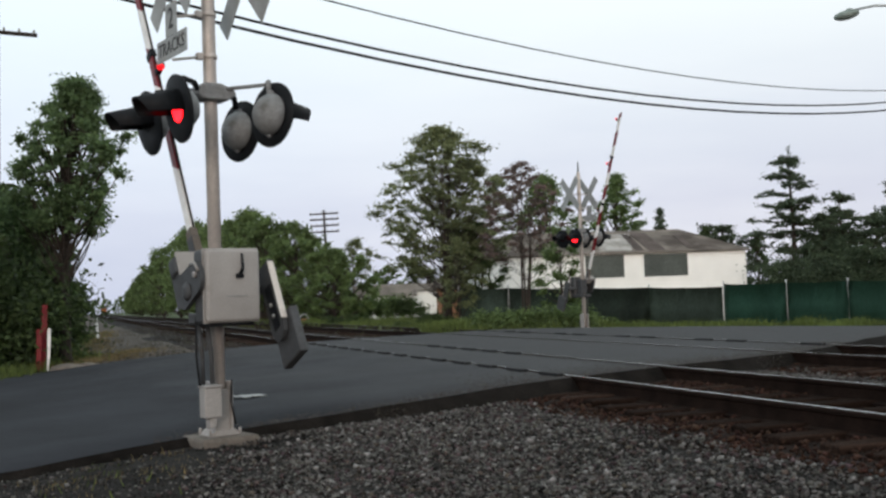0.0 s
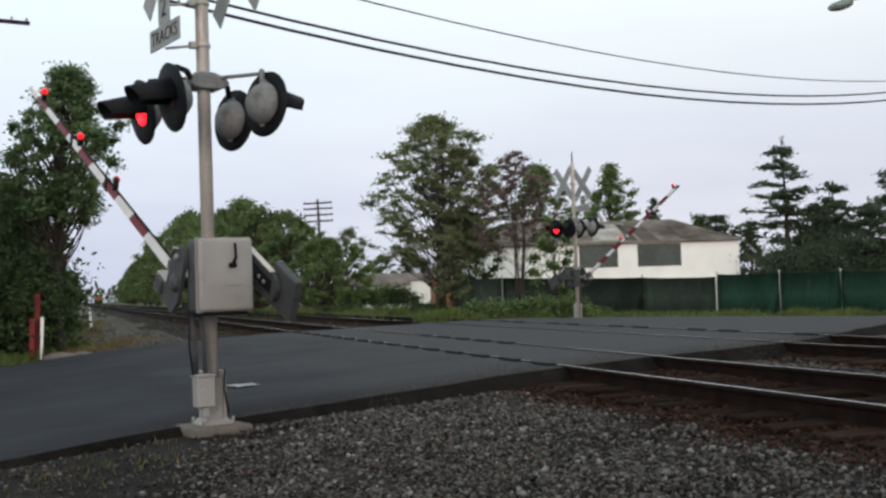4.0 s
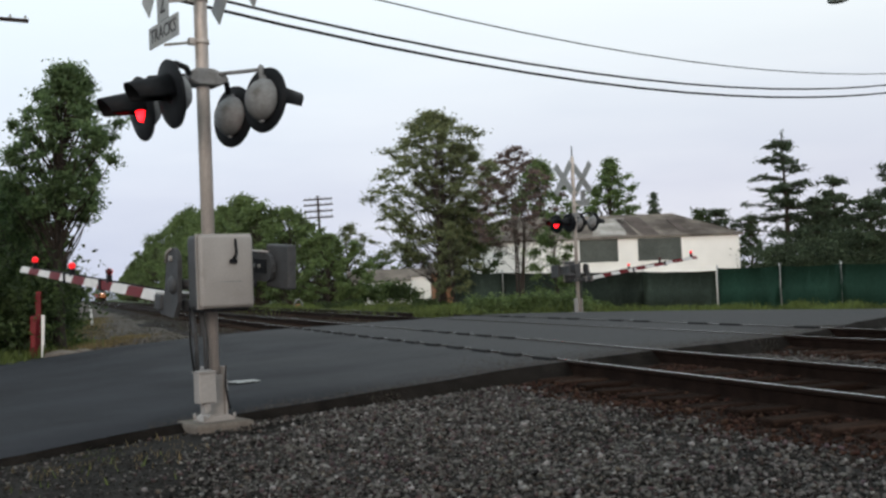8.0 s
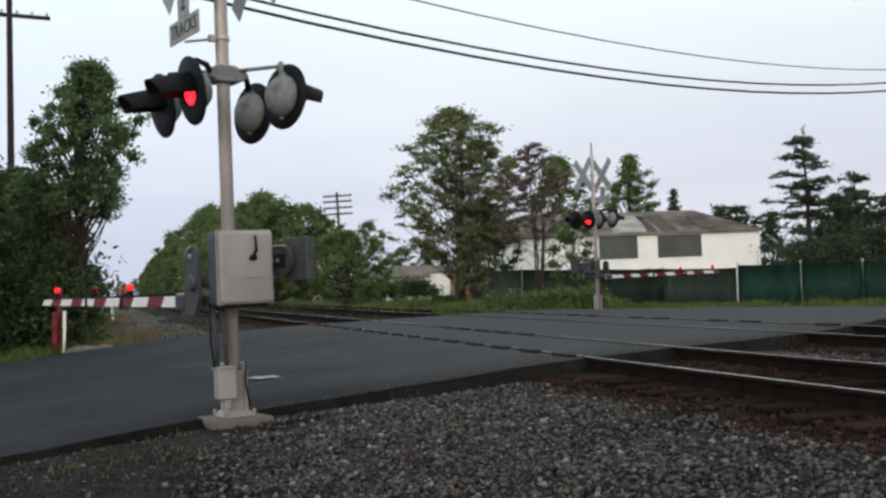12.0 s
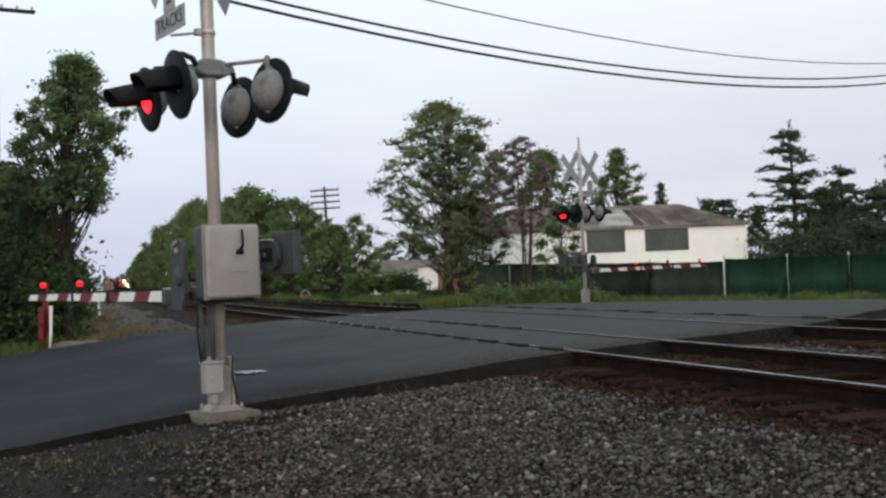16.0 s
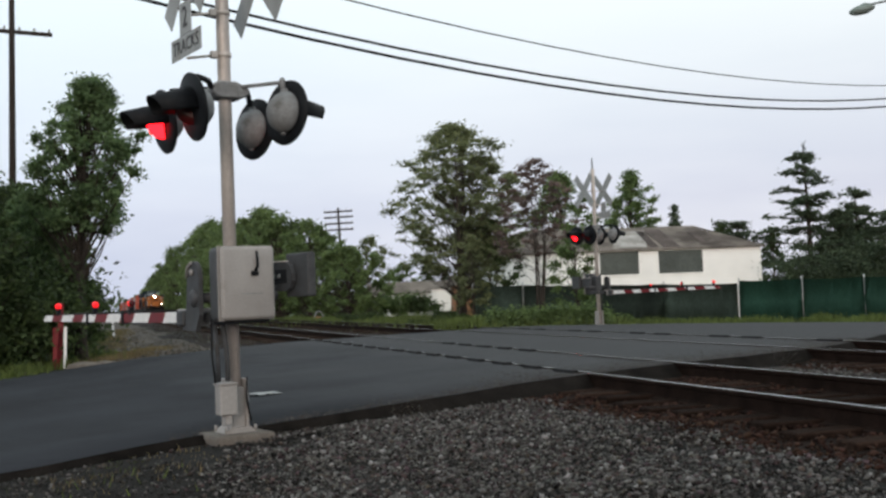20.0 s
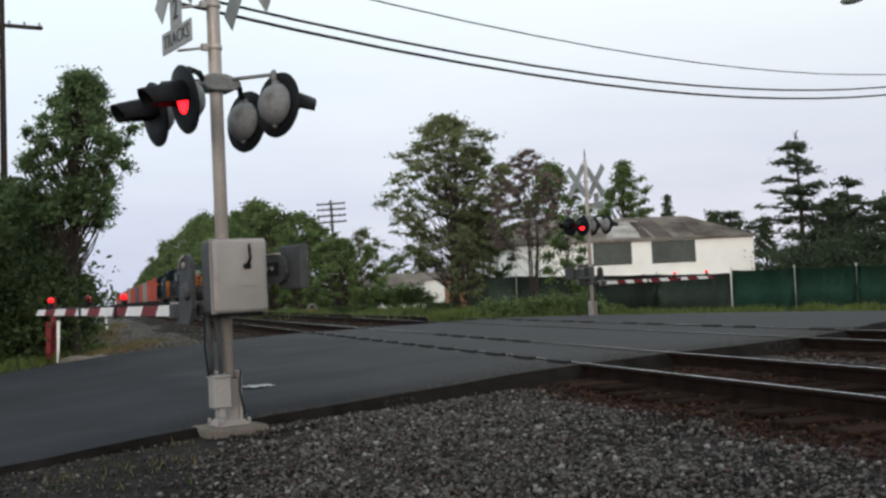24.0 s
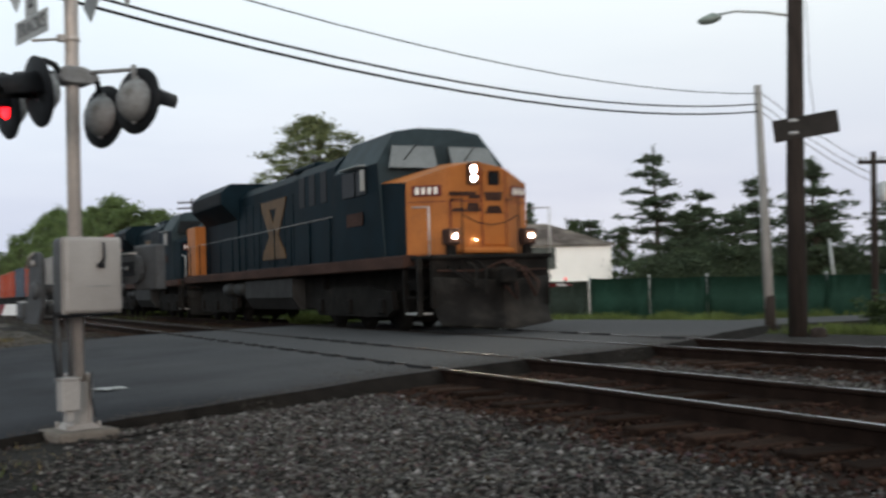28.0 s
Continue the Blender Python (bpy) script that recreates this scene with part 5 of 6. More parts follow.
def fence(label, pts, height, mesh_mat, step, top=True):
    f = thing("fence", label, "fence")
    for (x0, y0), (x1, y1) in zip(pts, pts[1:]):
        n = max(1, round(math.hypot(x1 - x0, y1 - y0) / step))
        for k in range(n):
            ax, ay, bx, by = x0 + (x1 - x0) * k / n, y0 + (y1 - y0) * k / n, x0 + (x1 - x0) * (k + 1) / n, y0 + (y1 - y0) * (k + 1) / n
            za, zb = ground_z(ax, ay), ground_z(bx, by)
            part("post", rod((ax, ay, za - 0.2), (ax, ay, za + height + 0.12), 0.035, 8), GALV, f)
            bm = bmesh.new()
            L = math.hypot(bx - ax, by - ay)
            nx, ny = -(by - ay) / L, (bx - ax) / L
            grid = []
            m = 10
            for i in range(m + 1):
                u = i / m
                sag = 0.03 * math.sin(u * math.pi) + 0.015 * noise.noise((ax + u * 5, ay, 1))
                wob = 0.05 * noise.noise((ax * 0.9 + u * 4, ay * 0.7, 0))
                px, py, pz = ax + (bx - ax) * u + nx * (wob - 0.04), ay + (by - ay) * u + ny * (wob - 0.04), za + (zb - za) * u
                grid.append([bm.verts.new((px, py, pz + 0.03)), bm.verts.new((px - nx * 0.015, py - ny * 0.015, pz + height * 0.5)), bm.verts.new((px, py, pz + height - sag))])
            for a, b in zip(grid, grid[1:]):
                for k2 in range(2):
                    bm.faces.new((a[k2], b[k2], b[k2 + 1], a[k2 + 1])).smooth = True
            bmesh.ops.solidify(bm, geom=bm.faces, thickness=0.012)
            part("mesh_panel", bm, mesh_mat, f)
            if top:
                part("top_rail", rod((ax, ay, za + height), (bx, by, zb + height), 0.022, 6), GALV, f)
    return f


fence("chain-link fence covered with green windscreen mesh", ((24.44, 39.0), (26.4, 37.67), (34.0, 32.6), (44, 26.0)), 1.72, GREENMESH, 2.4, False)
fence("chain-link fence covered with faded dark green mesh, behind bushes", ((15.2, 44.45), (17.0, 43.4), (24.40, 39.05)), 1.62, DARKMESH, 3.0, False)

# two poles beside the road
p1 = thing("utility_pole", "slender silvery gray leaning utility pole", "utility pole", pose(18.63, 21.58, ground_z(18.6, 21.6) - 0.02))
part("shaft", tube(bmesh.new(), [(0, 0, 0), (-0.03, 0.03, 3.0), (-0.07, 0.06, 6.05)], [0.13, 0.11, 0.085], 14), GRAYPOLE, p1)
part("dark_butt", lathe(bmesh.new(), ((0.135, 0.0), (0.137, 0.25), (0.13, 0.9)), 14), WOODPOLE, p1)
p2 = thing("utility_pole", "dark tarred wooden pole carrying a street lamp", "utility pole", pose(16.43, 18.19, ground_z(16.4, 18.2) - 0.02))
part("shaft", tube(bmesh.new(), [(0, 0, 0), (0.05, -0.04, 3.3), (0.22, -0.18, 9.5)], [0.20, 0.185, 0.14], 16), WOODPOLE, p2)
part("lamp_arm", tube(bmesh.new(), [(0.10, -0.10, 6.70), (-0.3, 0.3, 6.84), (-0.75, 0.68, 6.92), (-1.05, 0.95, 6.88)], [0.03, 0.028, 0.026, 0.026], 8), GALV, p2, "curved steel lamp arm")
lampm = pose(-1.15, 1.05, 6.80, 0, 8, 139)
bm = bmesh.new()
bmesh.ops.create_uvsphere(bm, u_segments=18, v_segments=10, radius=1.0, matrix=lampm @ Matrix.Diagonal((0.26, 0.13, 0.10, 1)))
cube(bm, (-1.16, 0.96, 6.80), (-1.0, 1.10, 6.93), 0.03)
for f in bm.faces:
    f.smooth = True
part("lamp_head", bm, LAMPMETAL, p2, "aged gray-green cobra street lamp, unlit")
sb = part("sign_board", slab((-0.02, -0.85, 0), (0.02, 0.45, 0.46), 0.01, 1), SIGNBACK, p2, "dark brown board seen from its back")
sb.matrix_basis = pose(0.26, -0.50, 4.14, 0, 0, 222) @ pose(0, 0, 0, 6, 0, 0)
for z in (4.2, 4.46):
    part("sign_strap", lathe(bmesh.new(), ((0.19, z), (0.2, z + 0.01), (0.2, z + 0.05), (0.19, z + 0.06)), 14, pose(0.06, -0.05, 0)), GALV, p2)
part("down_cable", tube(bmesh.new(), [(0.35, -0.22, 7.9), (0.34, -0.25, 5.4), (0.42, -0.34, 4.1)], 0.008, 5), CABLE, p2)
part("stub", lathe(bmesh.new(), ((0.16, -0.1), (0.18, 0.0), (0.17, 0.15), (0.1, 0.2)), 12, pose(0.28, -0.28, 0)), WOODPOLE, p2)


def crossarm_pole(label, x, y, top, arms, r=0.14, lean=0.0, width=2.2, yaw=0.0):
    g = ground_z(x, y)
    p = thing("telegraph_pole", label, "telegraph pole", pose(x, y, g, 0, lean, yaw))
    part("shaft", tube(bmesh.new(), [(0, 0, -0.3), (0, 0, top * 0.5), (0, 0, top)], [r, r * 0.9, r * 0.7], 10), WOODPOLE, p)
    for z in arms:
        a = part("cross_arm", slab((-width / 2, -0.06, z - 0.06), (width / 2, 0.06, z + 0.06), 0.01, 1), WOODPOLE, p)
        for k in range(6):
            xx = -width / 2 + 0.1 + (width - 0.2) * k / 5
            part("insulator", lathe(bmesh.new(), ((0.02, z + 0.06), (0.045, z + 0.1), (0.04, z + 0.17), (0.015, z + 0.19)), 8, pose(xx, 0, 0)), GALV, a)
    return p


crossarm_pole("old telegraph pole with three cross arms beyond the grass", 19.2, 88.0, 8.85, (8.55, 8.1, 7.6, 7.1), 0.12, -1.5, 2.3, -16)
lp = crossarm_pole("tall wooden utility pole with one cross arm behind the trees", -2.52, 40.0, 13.2, (10.95,), 0.125, 1.0, 2.6, 10)
rp = crossarm_pole("distant utility pole with cross arm and transformer", 28.6, 28.0, 5.7, (5.35,), 0.13, 1.5, 1.0, -40)
part("transformer", lathe(bmesh.new(), ((0.19, 4.0), (0.21, 4.05), (0.21, 4.6), (0.1, 4.68)), 16, pose(0.32, -0.1, 0)), GALV, rp)
part("riser", slab((0.2, -0.14, 0.1), (0.45, 0.1, 0.9), 0.02, 1), DARKGRAY, rp)
stick = thing("marker_pole", "thin white leaning pole behind the green fence", "pole", pose(34.6, 35.9, -0.7, 0, -6, 0))
part("shaft", rod((0, 0, 0), (0, 0, 3.2), 0.05, 8), GALV, stick)


def wire(label, pts, r, sag=0.0):
    """A hanging line through two ends, with a parabolic sag."""
    a, b = Vector(pts[0]), Vector(pts[1])
    line = []
    for k in range(33):
        u = k / 32
        line.append(a.lerp(b, u) - Vector((0, 0, sag * 4 * u * (1 - u))))
    w = part("overhead_wire", tube(bmesh.new(), line, r, 6), CABLE, None, label)
    w["category"] = "overhead wire"
    w["group"] = "overhead wires"
    return w


TOPW = (18.57, 21.63)
LEFT = (-24.0, 0.0)
crossarm_pole("wooden utility pole that carries the overhead lines", LEFT[0], LEFT[1], 12.2, (11.2,), 0.16, 0, 2.0, 35)
wire("thick twisted overhead line sagging between poles", ((*TOPW, 5.165), (*LEFT, 10.2)), 0.017, 2.98)
wire("thick overhead line sagging between poles", ((*TOPW, 4.98), (*LEFT, 10.2)), 0.019, 2.99)
wire("thin overhead line above the others", ((*TOPW, 5.42), (*LEFT, 10.3)), 0.010, 2.67)
for z0, z1 in ((5.50, 4.9), (5.22, 4.6), (5.02, 4.35)):
    wire("overhead line running on to a distant pole", ((*TOPW, z0), (28.6, 28.0, z1 - 0.3)), 0.012, 0.12)
wire("thin overhead line high beside the lamp pole", ((16.62, 18.0, 8.6), (30, 21.0, 5.0)), 0.012, 0.2)

# marker posts by the left verge
for x, y, top, m in ((-0.74, 27.6, 1.50, REDSTRIPE), (-0.84, 27.3, 0.95, REDSTRIPE), (-0.62, 27.0, 0.95, WHITE)):
    post = thing("marker_post", ("dark red" if m is REDSTRIPE else "thin white") + " marker post on the verge", "marker post", pose(x, y, ground_z(x, y), 0, 2, 0))
    w = 0.055 if m is REDSTRIPE else 0.032
    part("shaft", slab((-w, -0.03, 0), (w, 0.03, top * 0.55), 0.01, 1), m, post)
    part("top", slab((-w * 1.15, -0.03, top * 0.55), (w * 1.15, 0.03, top), 0.01, 1), m, post)
for x, y in ((0.9, 52.0),):
    post = thing("marker_post", "small white post beside the track", "marker post", pose(x, y, ground_z(x, y), 0, -4, 0))
    part("shaft", slab((-0.05, -0.03, 0), (0.05, 0.03, 0.95), 0.01, 1), WHITE, post)

lit = thing("litter", "crumpled white paper litter lying on the road", "litter", pose(1.86, 13.0, interp(1.86, ROAD_X) + 0.022, 0, 0, 20))
bm = bmesh.new()
bmesh.ops.create_grid(bm, x_segments=8, y_segments=5, size=0.5, matrix=Matrix.Diagonal((0.30, 0.30, 1, 1)))
for v in bm.verts:
    v.co.z += 0.03 * abs(noise.noise((v.co.x * 14, v.co.y * 14, 2)))
bmesh.ops.solidify(bm, geom=bm.faces, thickness=0.004)
part("sheet", bm, SIGNGRAY, lit)
for x, y, s in ((-1.3, 25.3, 0.3), (-0.2, 26.3, 0.42), (0.25, 26.6, 0.3)):
    st = thing("stone", "pale flat stone lying at the verge", "stone", pose(x, y, ground_z(x, y), 0, 0, 30 * s))
    bm = bmesh.new()
    bmesh.ops.create_icosphere(bm, subdivisions=2, radius=1.0, matrix=Matrix.Diagonal((s, s * 0.6, s * 0.35, 1)))
    for v in bm.verts:
        v.co += v.normal * 0.08 * s * noise.noise(v.co * 9)
    part("body", bm, CONCRETE, st)


# ---- trees, bushes, grass ----
def leaves(rng, centres, radii, count, size, flat=0.0, hollow=0.35):
    """Leaf clumps scattered through puffs: an (n, 4, 3) array of small quads."""
    centres, radii = np.array(centres), np.array(radii)
    weight = radii.prod(axis=1) ** (2 / 3)
    pick = rng.choice(len(centres), count, p=weight / weight.sum())
    d = rng.normal(size=(count, 3))
    d /= np.linalg.norm(d, axis=1)[:, None]
    r = np.clip(np.abs(rng.normal(hollow * 0.6, 0.52, count)), 0.0, 1.22)
    # every puff is a spray with a tilt of its own
    tilt = rng.uniform(-0.35, 0.35, (len(centres), 2))[pick]
    off = d * radii[pick] * r[:, None]
    off[:, 2] += off[:, 0] * tilt[:, 0] + off[:, 1] * tilt[:, 1]
    pos = centres[pick] + off
    a = rng.normal(size=(count, 3))
    a[:, 2] *= 1 - flat
    a /= np.linalg.norm(a, axis=1)[:, None]
    b = np.cross(a, rng.normal(size=(count, 3)))
    b /= np.linalg.norm(b, axis=1)[:, None]
    s = size * (0.6 + 0.8 * rng.random(count))[:, None]
    a, b = a * s, b * s * 0.55
    return np.stack([pos - a, pos + b * 0.9, pos + a, pos - b * 0.9], axis=1)


def tree(name, label, category, x, y, height, spread, foot, material, seed, count=9000, size=0.17, puffs=34, trunk=0.22, lean=(0, 0), droop=0.0, airy=0.35, shape=1.0, stems=1, group="", split=False, layer=0.8, puff=1.0, cone=False, thin=1.0):
    """A broad-leaved tree: tapered trunk, limbs that end in leafy puffs, uneven outline with gaps."""
    rng = np.random.default_rng(seed)
    g = ground_z(x, y)
    t = thing(name, label, category, pose(x, y, g), group)
    low = foot * height
    cen, rad, limbs = [], [], bmesh.new()
    for k in range(puffs):
        u = (k + 0.5) / puffs
        ang = 2.399963 * k + rng.uniform(-0.4, 0.4)
        hz = low + (height - low) * (0.06 + 0.90 * u)
        girth = (1.02 - u) ** 0.85 if cone else math.sin(math.pi * min(1.0, (0.16 + 0.84 * u) ** shape)) ** 0.6
        rr = spread * girth * math.sqrt(rng.uniform(0.1, 1.0)) * rng.uniform(0.72, 1.12)
        c = np.array([math.cos(ang) * rr + lean[0] * u, math.sin(ang) * rr + lean[1] * u, hz - droop * rr])
        pr = (height - low) * rng.uniform(0.055, 0.115)
        pr = puff * max(pr, spread * rng.uniform(0.11, 0.18)) * (0.7 + 0.35 * girth if cone else 1.0)
        c[2] = min(c[2], height - pr * 0.6)
        cen.append(c)
        rad.append(np.array([pr * 1.25, pr * 1.25, pr * layer]))
    quads_mesh("crown", leaves(rng, cen, rad, count, size, 0.3, airy), material, t)
    for s in range(stems):
        off = rng.uniform(-0.5, 0.5, 2) * (0.0 if stems == 1 else spread * 0.5)
        bend = rng.uniform(-0.05, 0.05, 2) * height
        top = Vector((lean[0] * 0.5 + bend[0] + off[0] * 1.6, lean[1] * 0.5 + bend[1] + off[1] * 1.6, height * 0.78))
        mid = Vector((off[0] + bend[0] * 0.8, off[1] + bend[1] * 0.8, height * 0.38))
        r0 = trunk / (1 if stems == 1 else 1.7)
        part("trunk", tube(bmesh.new(), [(off[0] * 0.5, off[1] * 0.5, -0.3), (off[0] * 0.6, off[1] * 0.6, 0.4), mid, top], [r0 * 1.35, r0, r0 * 0.72, r0 * 0.2], 10), BARK, t)
        for k in range(s, puffs, stems):
            c = cen[k]
            h = max(low * 0.55, min(0.7 * height, c[2] - 0.25 * height * rng.uniform(0.5, 1.2)))
            u = h / (height * 0.78)
            start = mid.lerp(top, max(0, (h - mid.z) / (top.z - mid.z))) if h > mid.z else Vector((off[0], off[1], 0)).lerp(mid, h / mid.z)
            mp = start.lerp(Vector(c), 0.55) + Vector((0, 0, -0.04 * height * rng.uniform(0, 1)))
            girth = [thin * r0 * 0.36 * (1.1 - 0.6 * u), thin * r0 * 0.2, 0.010]
            if split:
                part("limb", tube(bmesh.new(), [start, mp, c], girth, 6, False), BARK, t)
            else:
                tube(limbs, [start, mp, c], girth, 5, False)
    if split:
        limbs.free()
    else:
        part("limb", limbs, BARK, t, "", "stuff")
    return t


def pine(label, x, y, height, spread, seed, tiers=9, count=9000, g=None):
    """A pine in loose tiers: boughs that sweep out and up, ragged needle clumps, gaps between."""
    rng = np.random.default_rng(seed)
    g = ground_z(x, y) if g is None else g
    t = thing("pine_tree", label, "pine tree", pose(x, y, g), "pines behind the fence")
    part("trunk", tube(bmesh.new(), [(0, 0, -0.3), (0.08, 0, height * 0.5), (-0.03, 0.05, height)], [0.2, 0.12, 0.02], 8), BARK, t)
    cen, rad = [], []
    for k in range(tiers):
        u = k / (tiers - 1)
        z0 = height * (0.12 + 0.82 * u + rng.uniform(-0.02, 0.02))
        reach = spread * (1.0 - 0.80 * u ** 1.4) * rng.uniform(0.7, 1.15)
        boughs = rng.integers(6, 9) if u < 0.75 else 5
        a0 = rng.uniform(0, 6.28)
        for j in range(boughs):
            a = a0 + 6.283 * j / boughs + rng.uniform(-0.4, 0.4)
            L = reach * rng.uniform(0.45, 1.15)
            z = z0 + rng.uniform(-0.026, 0.026) * height
            zt = z + L * rng.uniform(-0.06, 0.14)
            part("bough", tube(bmesh.new(), [(0, 0, z), (math.cos(a) * L * 0.6, math.sin(a) * L * 0.6, z + (zt - z) * 0.3), (math.cos(a) * L, math.sin(a) * L, zt)], [0.05, 0.03, 0.012], 4, False), BARK, t)
            for q in (0.2, 0.36, 0.5, 0.62, 0.74, 0.86, 1.0):
                if rng.random() < 0.12:
                    continue
                cen.append((math.cos(a) * L * q + rng.uniform(-0.2, 0.2), math.sin(a) * L * q + rng.uniform(-0.2, 0.2), z + (zt - z) * q + rng.uniform(-0.05, 0.2)))
                s = rng.uniform(0.6, 1.35) * 0.36 * (1 - 0.35 * u)
                rad.append((s * 1.5, s * 1.5, s * rng.uniform(0.28, 0.5)))
    cen.append((0, 0, height))
    rad.append((0.14, 0.14, 0.4))
    quads_mesh("needles", leaves(rng, cen, rad, int(count * 2.5), 0.075, 0.0, 0.05), NEEDLE, t)
    return t


def bush(label, x, y, w, d, h, material, seed, count=2500, size=0.08, group=""):
    rng = np.random.default_rng(seed)
    g = ground_z(x, y)
    t = thing("bush", label, "bush", pose(x, y, g), group)
    cen, rad = [], []
    for k in range(14):
        r = rng.uniform(0.25, 0.45) * h
        cen.append((rng.uniform(-w / 2, w / 2), rng.uniform(-d / 2, d / 2), rng.uniform(0.25, 0.8) * h))
        rad.append((r * 1.3, r * 1.3, r))
    quads_mesh("foliage", leaves(rng, cen, rad, count, size, 0.2, 0.3), material, t)
    for k in range(5):
        part("stem", tube(bmesh.new(), [(rng.uniform(-0.2, 0.2) * w, rng.uniform(-0.2, 0.2) * d, -0.1), cen[k]], [0.03, 0.01], 5, False), BARK, t)
    return t


# behind the crossing
tree("shrubby_tree", "low dark green tree below the locust", "tree", 17.0, 47.2, 4.7, 1.7, 0.1, LEAF_DARK, 17, 8000, 0.075, 30, 0.1, airy=0.1, stems=2, split=True)
tree("locust_tree", "tall airy locust tree with olive green leaves behind the fence", "tree", 15.6, 47.6, 9.15, 3.55, 0.20, LEAF_MID, 11, 42000, 0.064, 230, 0.19, airy=0.1, shape=0.85, stems=3, split=True, layer=0.38, puff=0.72, thin=0.5)
tree("locust_tree", "denser olive green locust tree beside the tall one", "tree", 17.1, 48.5, 7.7, 2.3, 0.40, LEAF_MID, 19, 18000, 0.066, 110, 0.14, airy=0.1, stems=2, split=True, layer=0.42, puff=0.8, thin=0.5)
tree("plum_tree", "reddish-leaved tree with several pale stems", "tree", 17.4, 42.6, 6.9, 2.15, 0.36, LEAF_RED, 12, 9500, 0.06, 80, 0.085, airy=0.1, stems=4, split=True, layer=0.5, puff=0.7, thin=0.6)
tree("shrubby_tree", "dull green undergrowth tree below the reddish tree", "tree", 15.2, 44.2, 3.8, 1.2, 0.15, LEAF_MID, 18, 6500, 0.06, 34, 0.08, airy=0.1, stems=2, split=True, puff=0.8, thin=0.6)
tree("maple_tree", "green tree behind the reddish tree", "tree", 27.8, 64.0, 9.3, 3.0, 0.15, LEAF_FRESH, 13, 17000, 0.10, 70, 0.2, split=True, shape=0.7, puff=0.75, thin=0.6)
tree("young_tree", "slender young tree with fresh green leaves beside the signal", "tree", 16.3, 36.3, 3.7, 1.0, 0.12, LEAF_FRESH, 14, 5000, 0.06, 18, 0.06, airy=0.1, split=True)
tree("maple_tree", "pointed green tree behind the white house", "tree", 38.7, 75.7, 10.9, 5.4, 0.1, LEAF_FRESH, 15, 22000, 0.11, 80, 0.22, cone=True, puff=0.62)
tree("cedar_tree", "small dark conical tree beyond the house", "tree", 48.7, 87.3, 9.4, 1.9, 0.1, NEEDLE, 16, 5000, 0.14, 40, 0.15, cone=True, puff=0.6)
for k, (x, y, h) in enumerate(((45.5, 84.0, 6.3), (49.4, 81.0, 7.2), (53.5, 80.0, 6.6), (42.5, 70.0, 5.0))):
    tree("background_tree", "dark tree beyond the white house", "tree", x, y, h, 2.6, 0.08, LEAF_DARK, 20 + k, 8000, 0.12, 44, 0.15, cone=k % 2 == 0, shape=0.7, puff=0.7, group="dark trees beyond the house")
pine("tall open-tiered dark pine behind the green fence", 37.1, 52.1, 9.1, 3.7, 31, 10, 14000)
pine("dark pine behind the green fence", 42.7, 50.3, 7.4, 3.5, 32, 13, 11000)
pine("dark pine behind the lamp pole", 40.9, 43.9, 7.7, 3.6, 33, 13, 11000)
pine("dark pine at the end of the fence", 46.0, 40.5, 7.0, 3.4, 34, 12, 8500)
pine("dark pine closing the row beside the tall one", 39.8, 51.5, 6.7, 3.2, 40, 11, 11000)
pine("dark pine closing the row beside the tall one", 38.3, 51.0, 5.6, 2.8, 41, 10, 9000)
pine("low dark pine beside the tall one", 34.3, 54.6, 5.2, 2.6, 35, 11, 7500)
pine("low dark pine between the taller ones", 40.2, 52.6, 5.6, 3.3, 36, 12, 9000)
pine("dark pine filling the row behind the green fence", 38.6, 47.2, 5.4, 3.0, 37, 11, 8500)
pine("dark pine filling the row behind the green fence", 44.0, 46.5, 5.8, 3.2, 38, 11, 8500)
pine("dark pine filling the row behind the lamp pole", 43.6, 41.2, 5.6, 3.2, 39, 11, 8500)
for k in range(12):
    x, y = 35.0 + 1.35 * k, 49.5 - 1.25 * k
    bush("dark shrub filling the gap below the pines", x, y, 2.8, 1.8, 3.2 + 0.5 * math.sin(k * 1.9), NEEDLE, 140 + k, 8500, 0.08, "dark shrubs below the pines")

# left of the tracks: a dense dark belt of trees
tree("roadside_tree", "tall leafy tree leaning over the verge", "tree", -0.28, 30.0, 7.3, 1.46, 0.42, LEAF_ROAD, 41, 36000, 0.055, 130, 0.15, lean=(0.42, 0), airy=0.1, shape=0.9, split=True, puff=0.74, thin=0.6)
tree("roadside_tree", "low dark tree under the leaning one", "tree", -1.5, 30.9, 4.6, 1.4, 0.04, LEAF_ROAD, 46, 18000, 0.06, 70, 0.12, airy=0.1, split=True, puff=0.8, thin=0.6)
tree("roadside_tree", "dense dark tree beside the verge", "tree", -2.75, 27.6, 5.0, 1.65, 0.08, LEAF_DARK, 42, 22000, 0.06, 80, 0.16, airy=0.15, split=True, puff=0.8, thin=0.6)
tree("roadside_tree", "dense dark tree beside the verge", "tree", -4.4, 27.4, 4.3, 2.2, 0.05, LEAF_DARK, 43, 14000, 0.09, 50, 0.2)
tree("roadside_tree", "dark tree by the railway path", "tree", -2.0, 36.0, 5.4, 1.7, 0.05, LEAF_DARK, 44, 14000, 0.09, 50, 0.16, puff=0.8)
for k, y in enumerate((44, 53, 63, 75, 90, 108, 130, 155, 185, 220, 260, 310)):
    tree("lineside_tree", "dark tree in the belt along the path", "tree", -2.2 - 0.004 * y + drift(y) + 0.6 * math.sin(k * 2.3), y, 4.6 + 1.0 * math.sin(k * 1.7) + 0.008 * y, 2.5 + 0.007 * y, 0.04, LEAF_DARK, 50 + k, 7000, 0.12 + 0.0005 * y, 44, 0.14, puff=0.75, group="trees along the path")
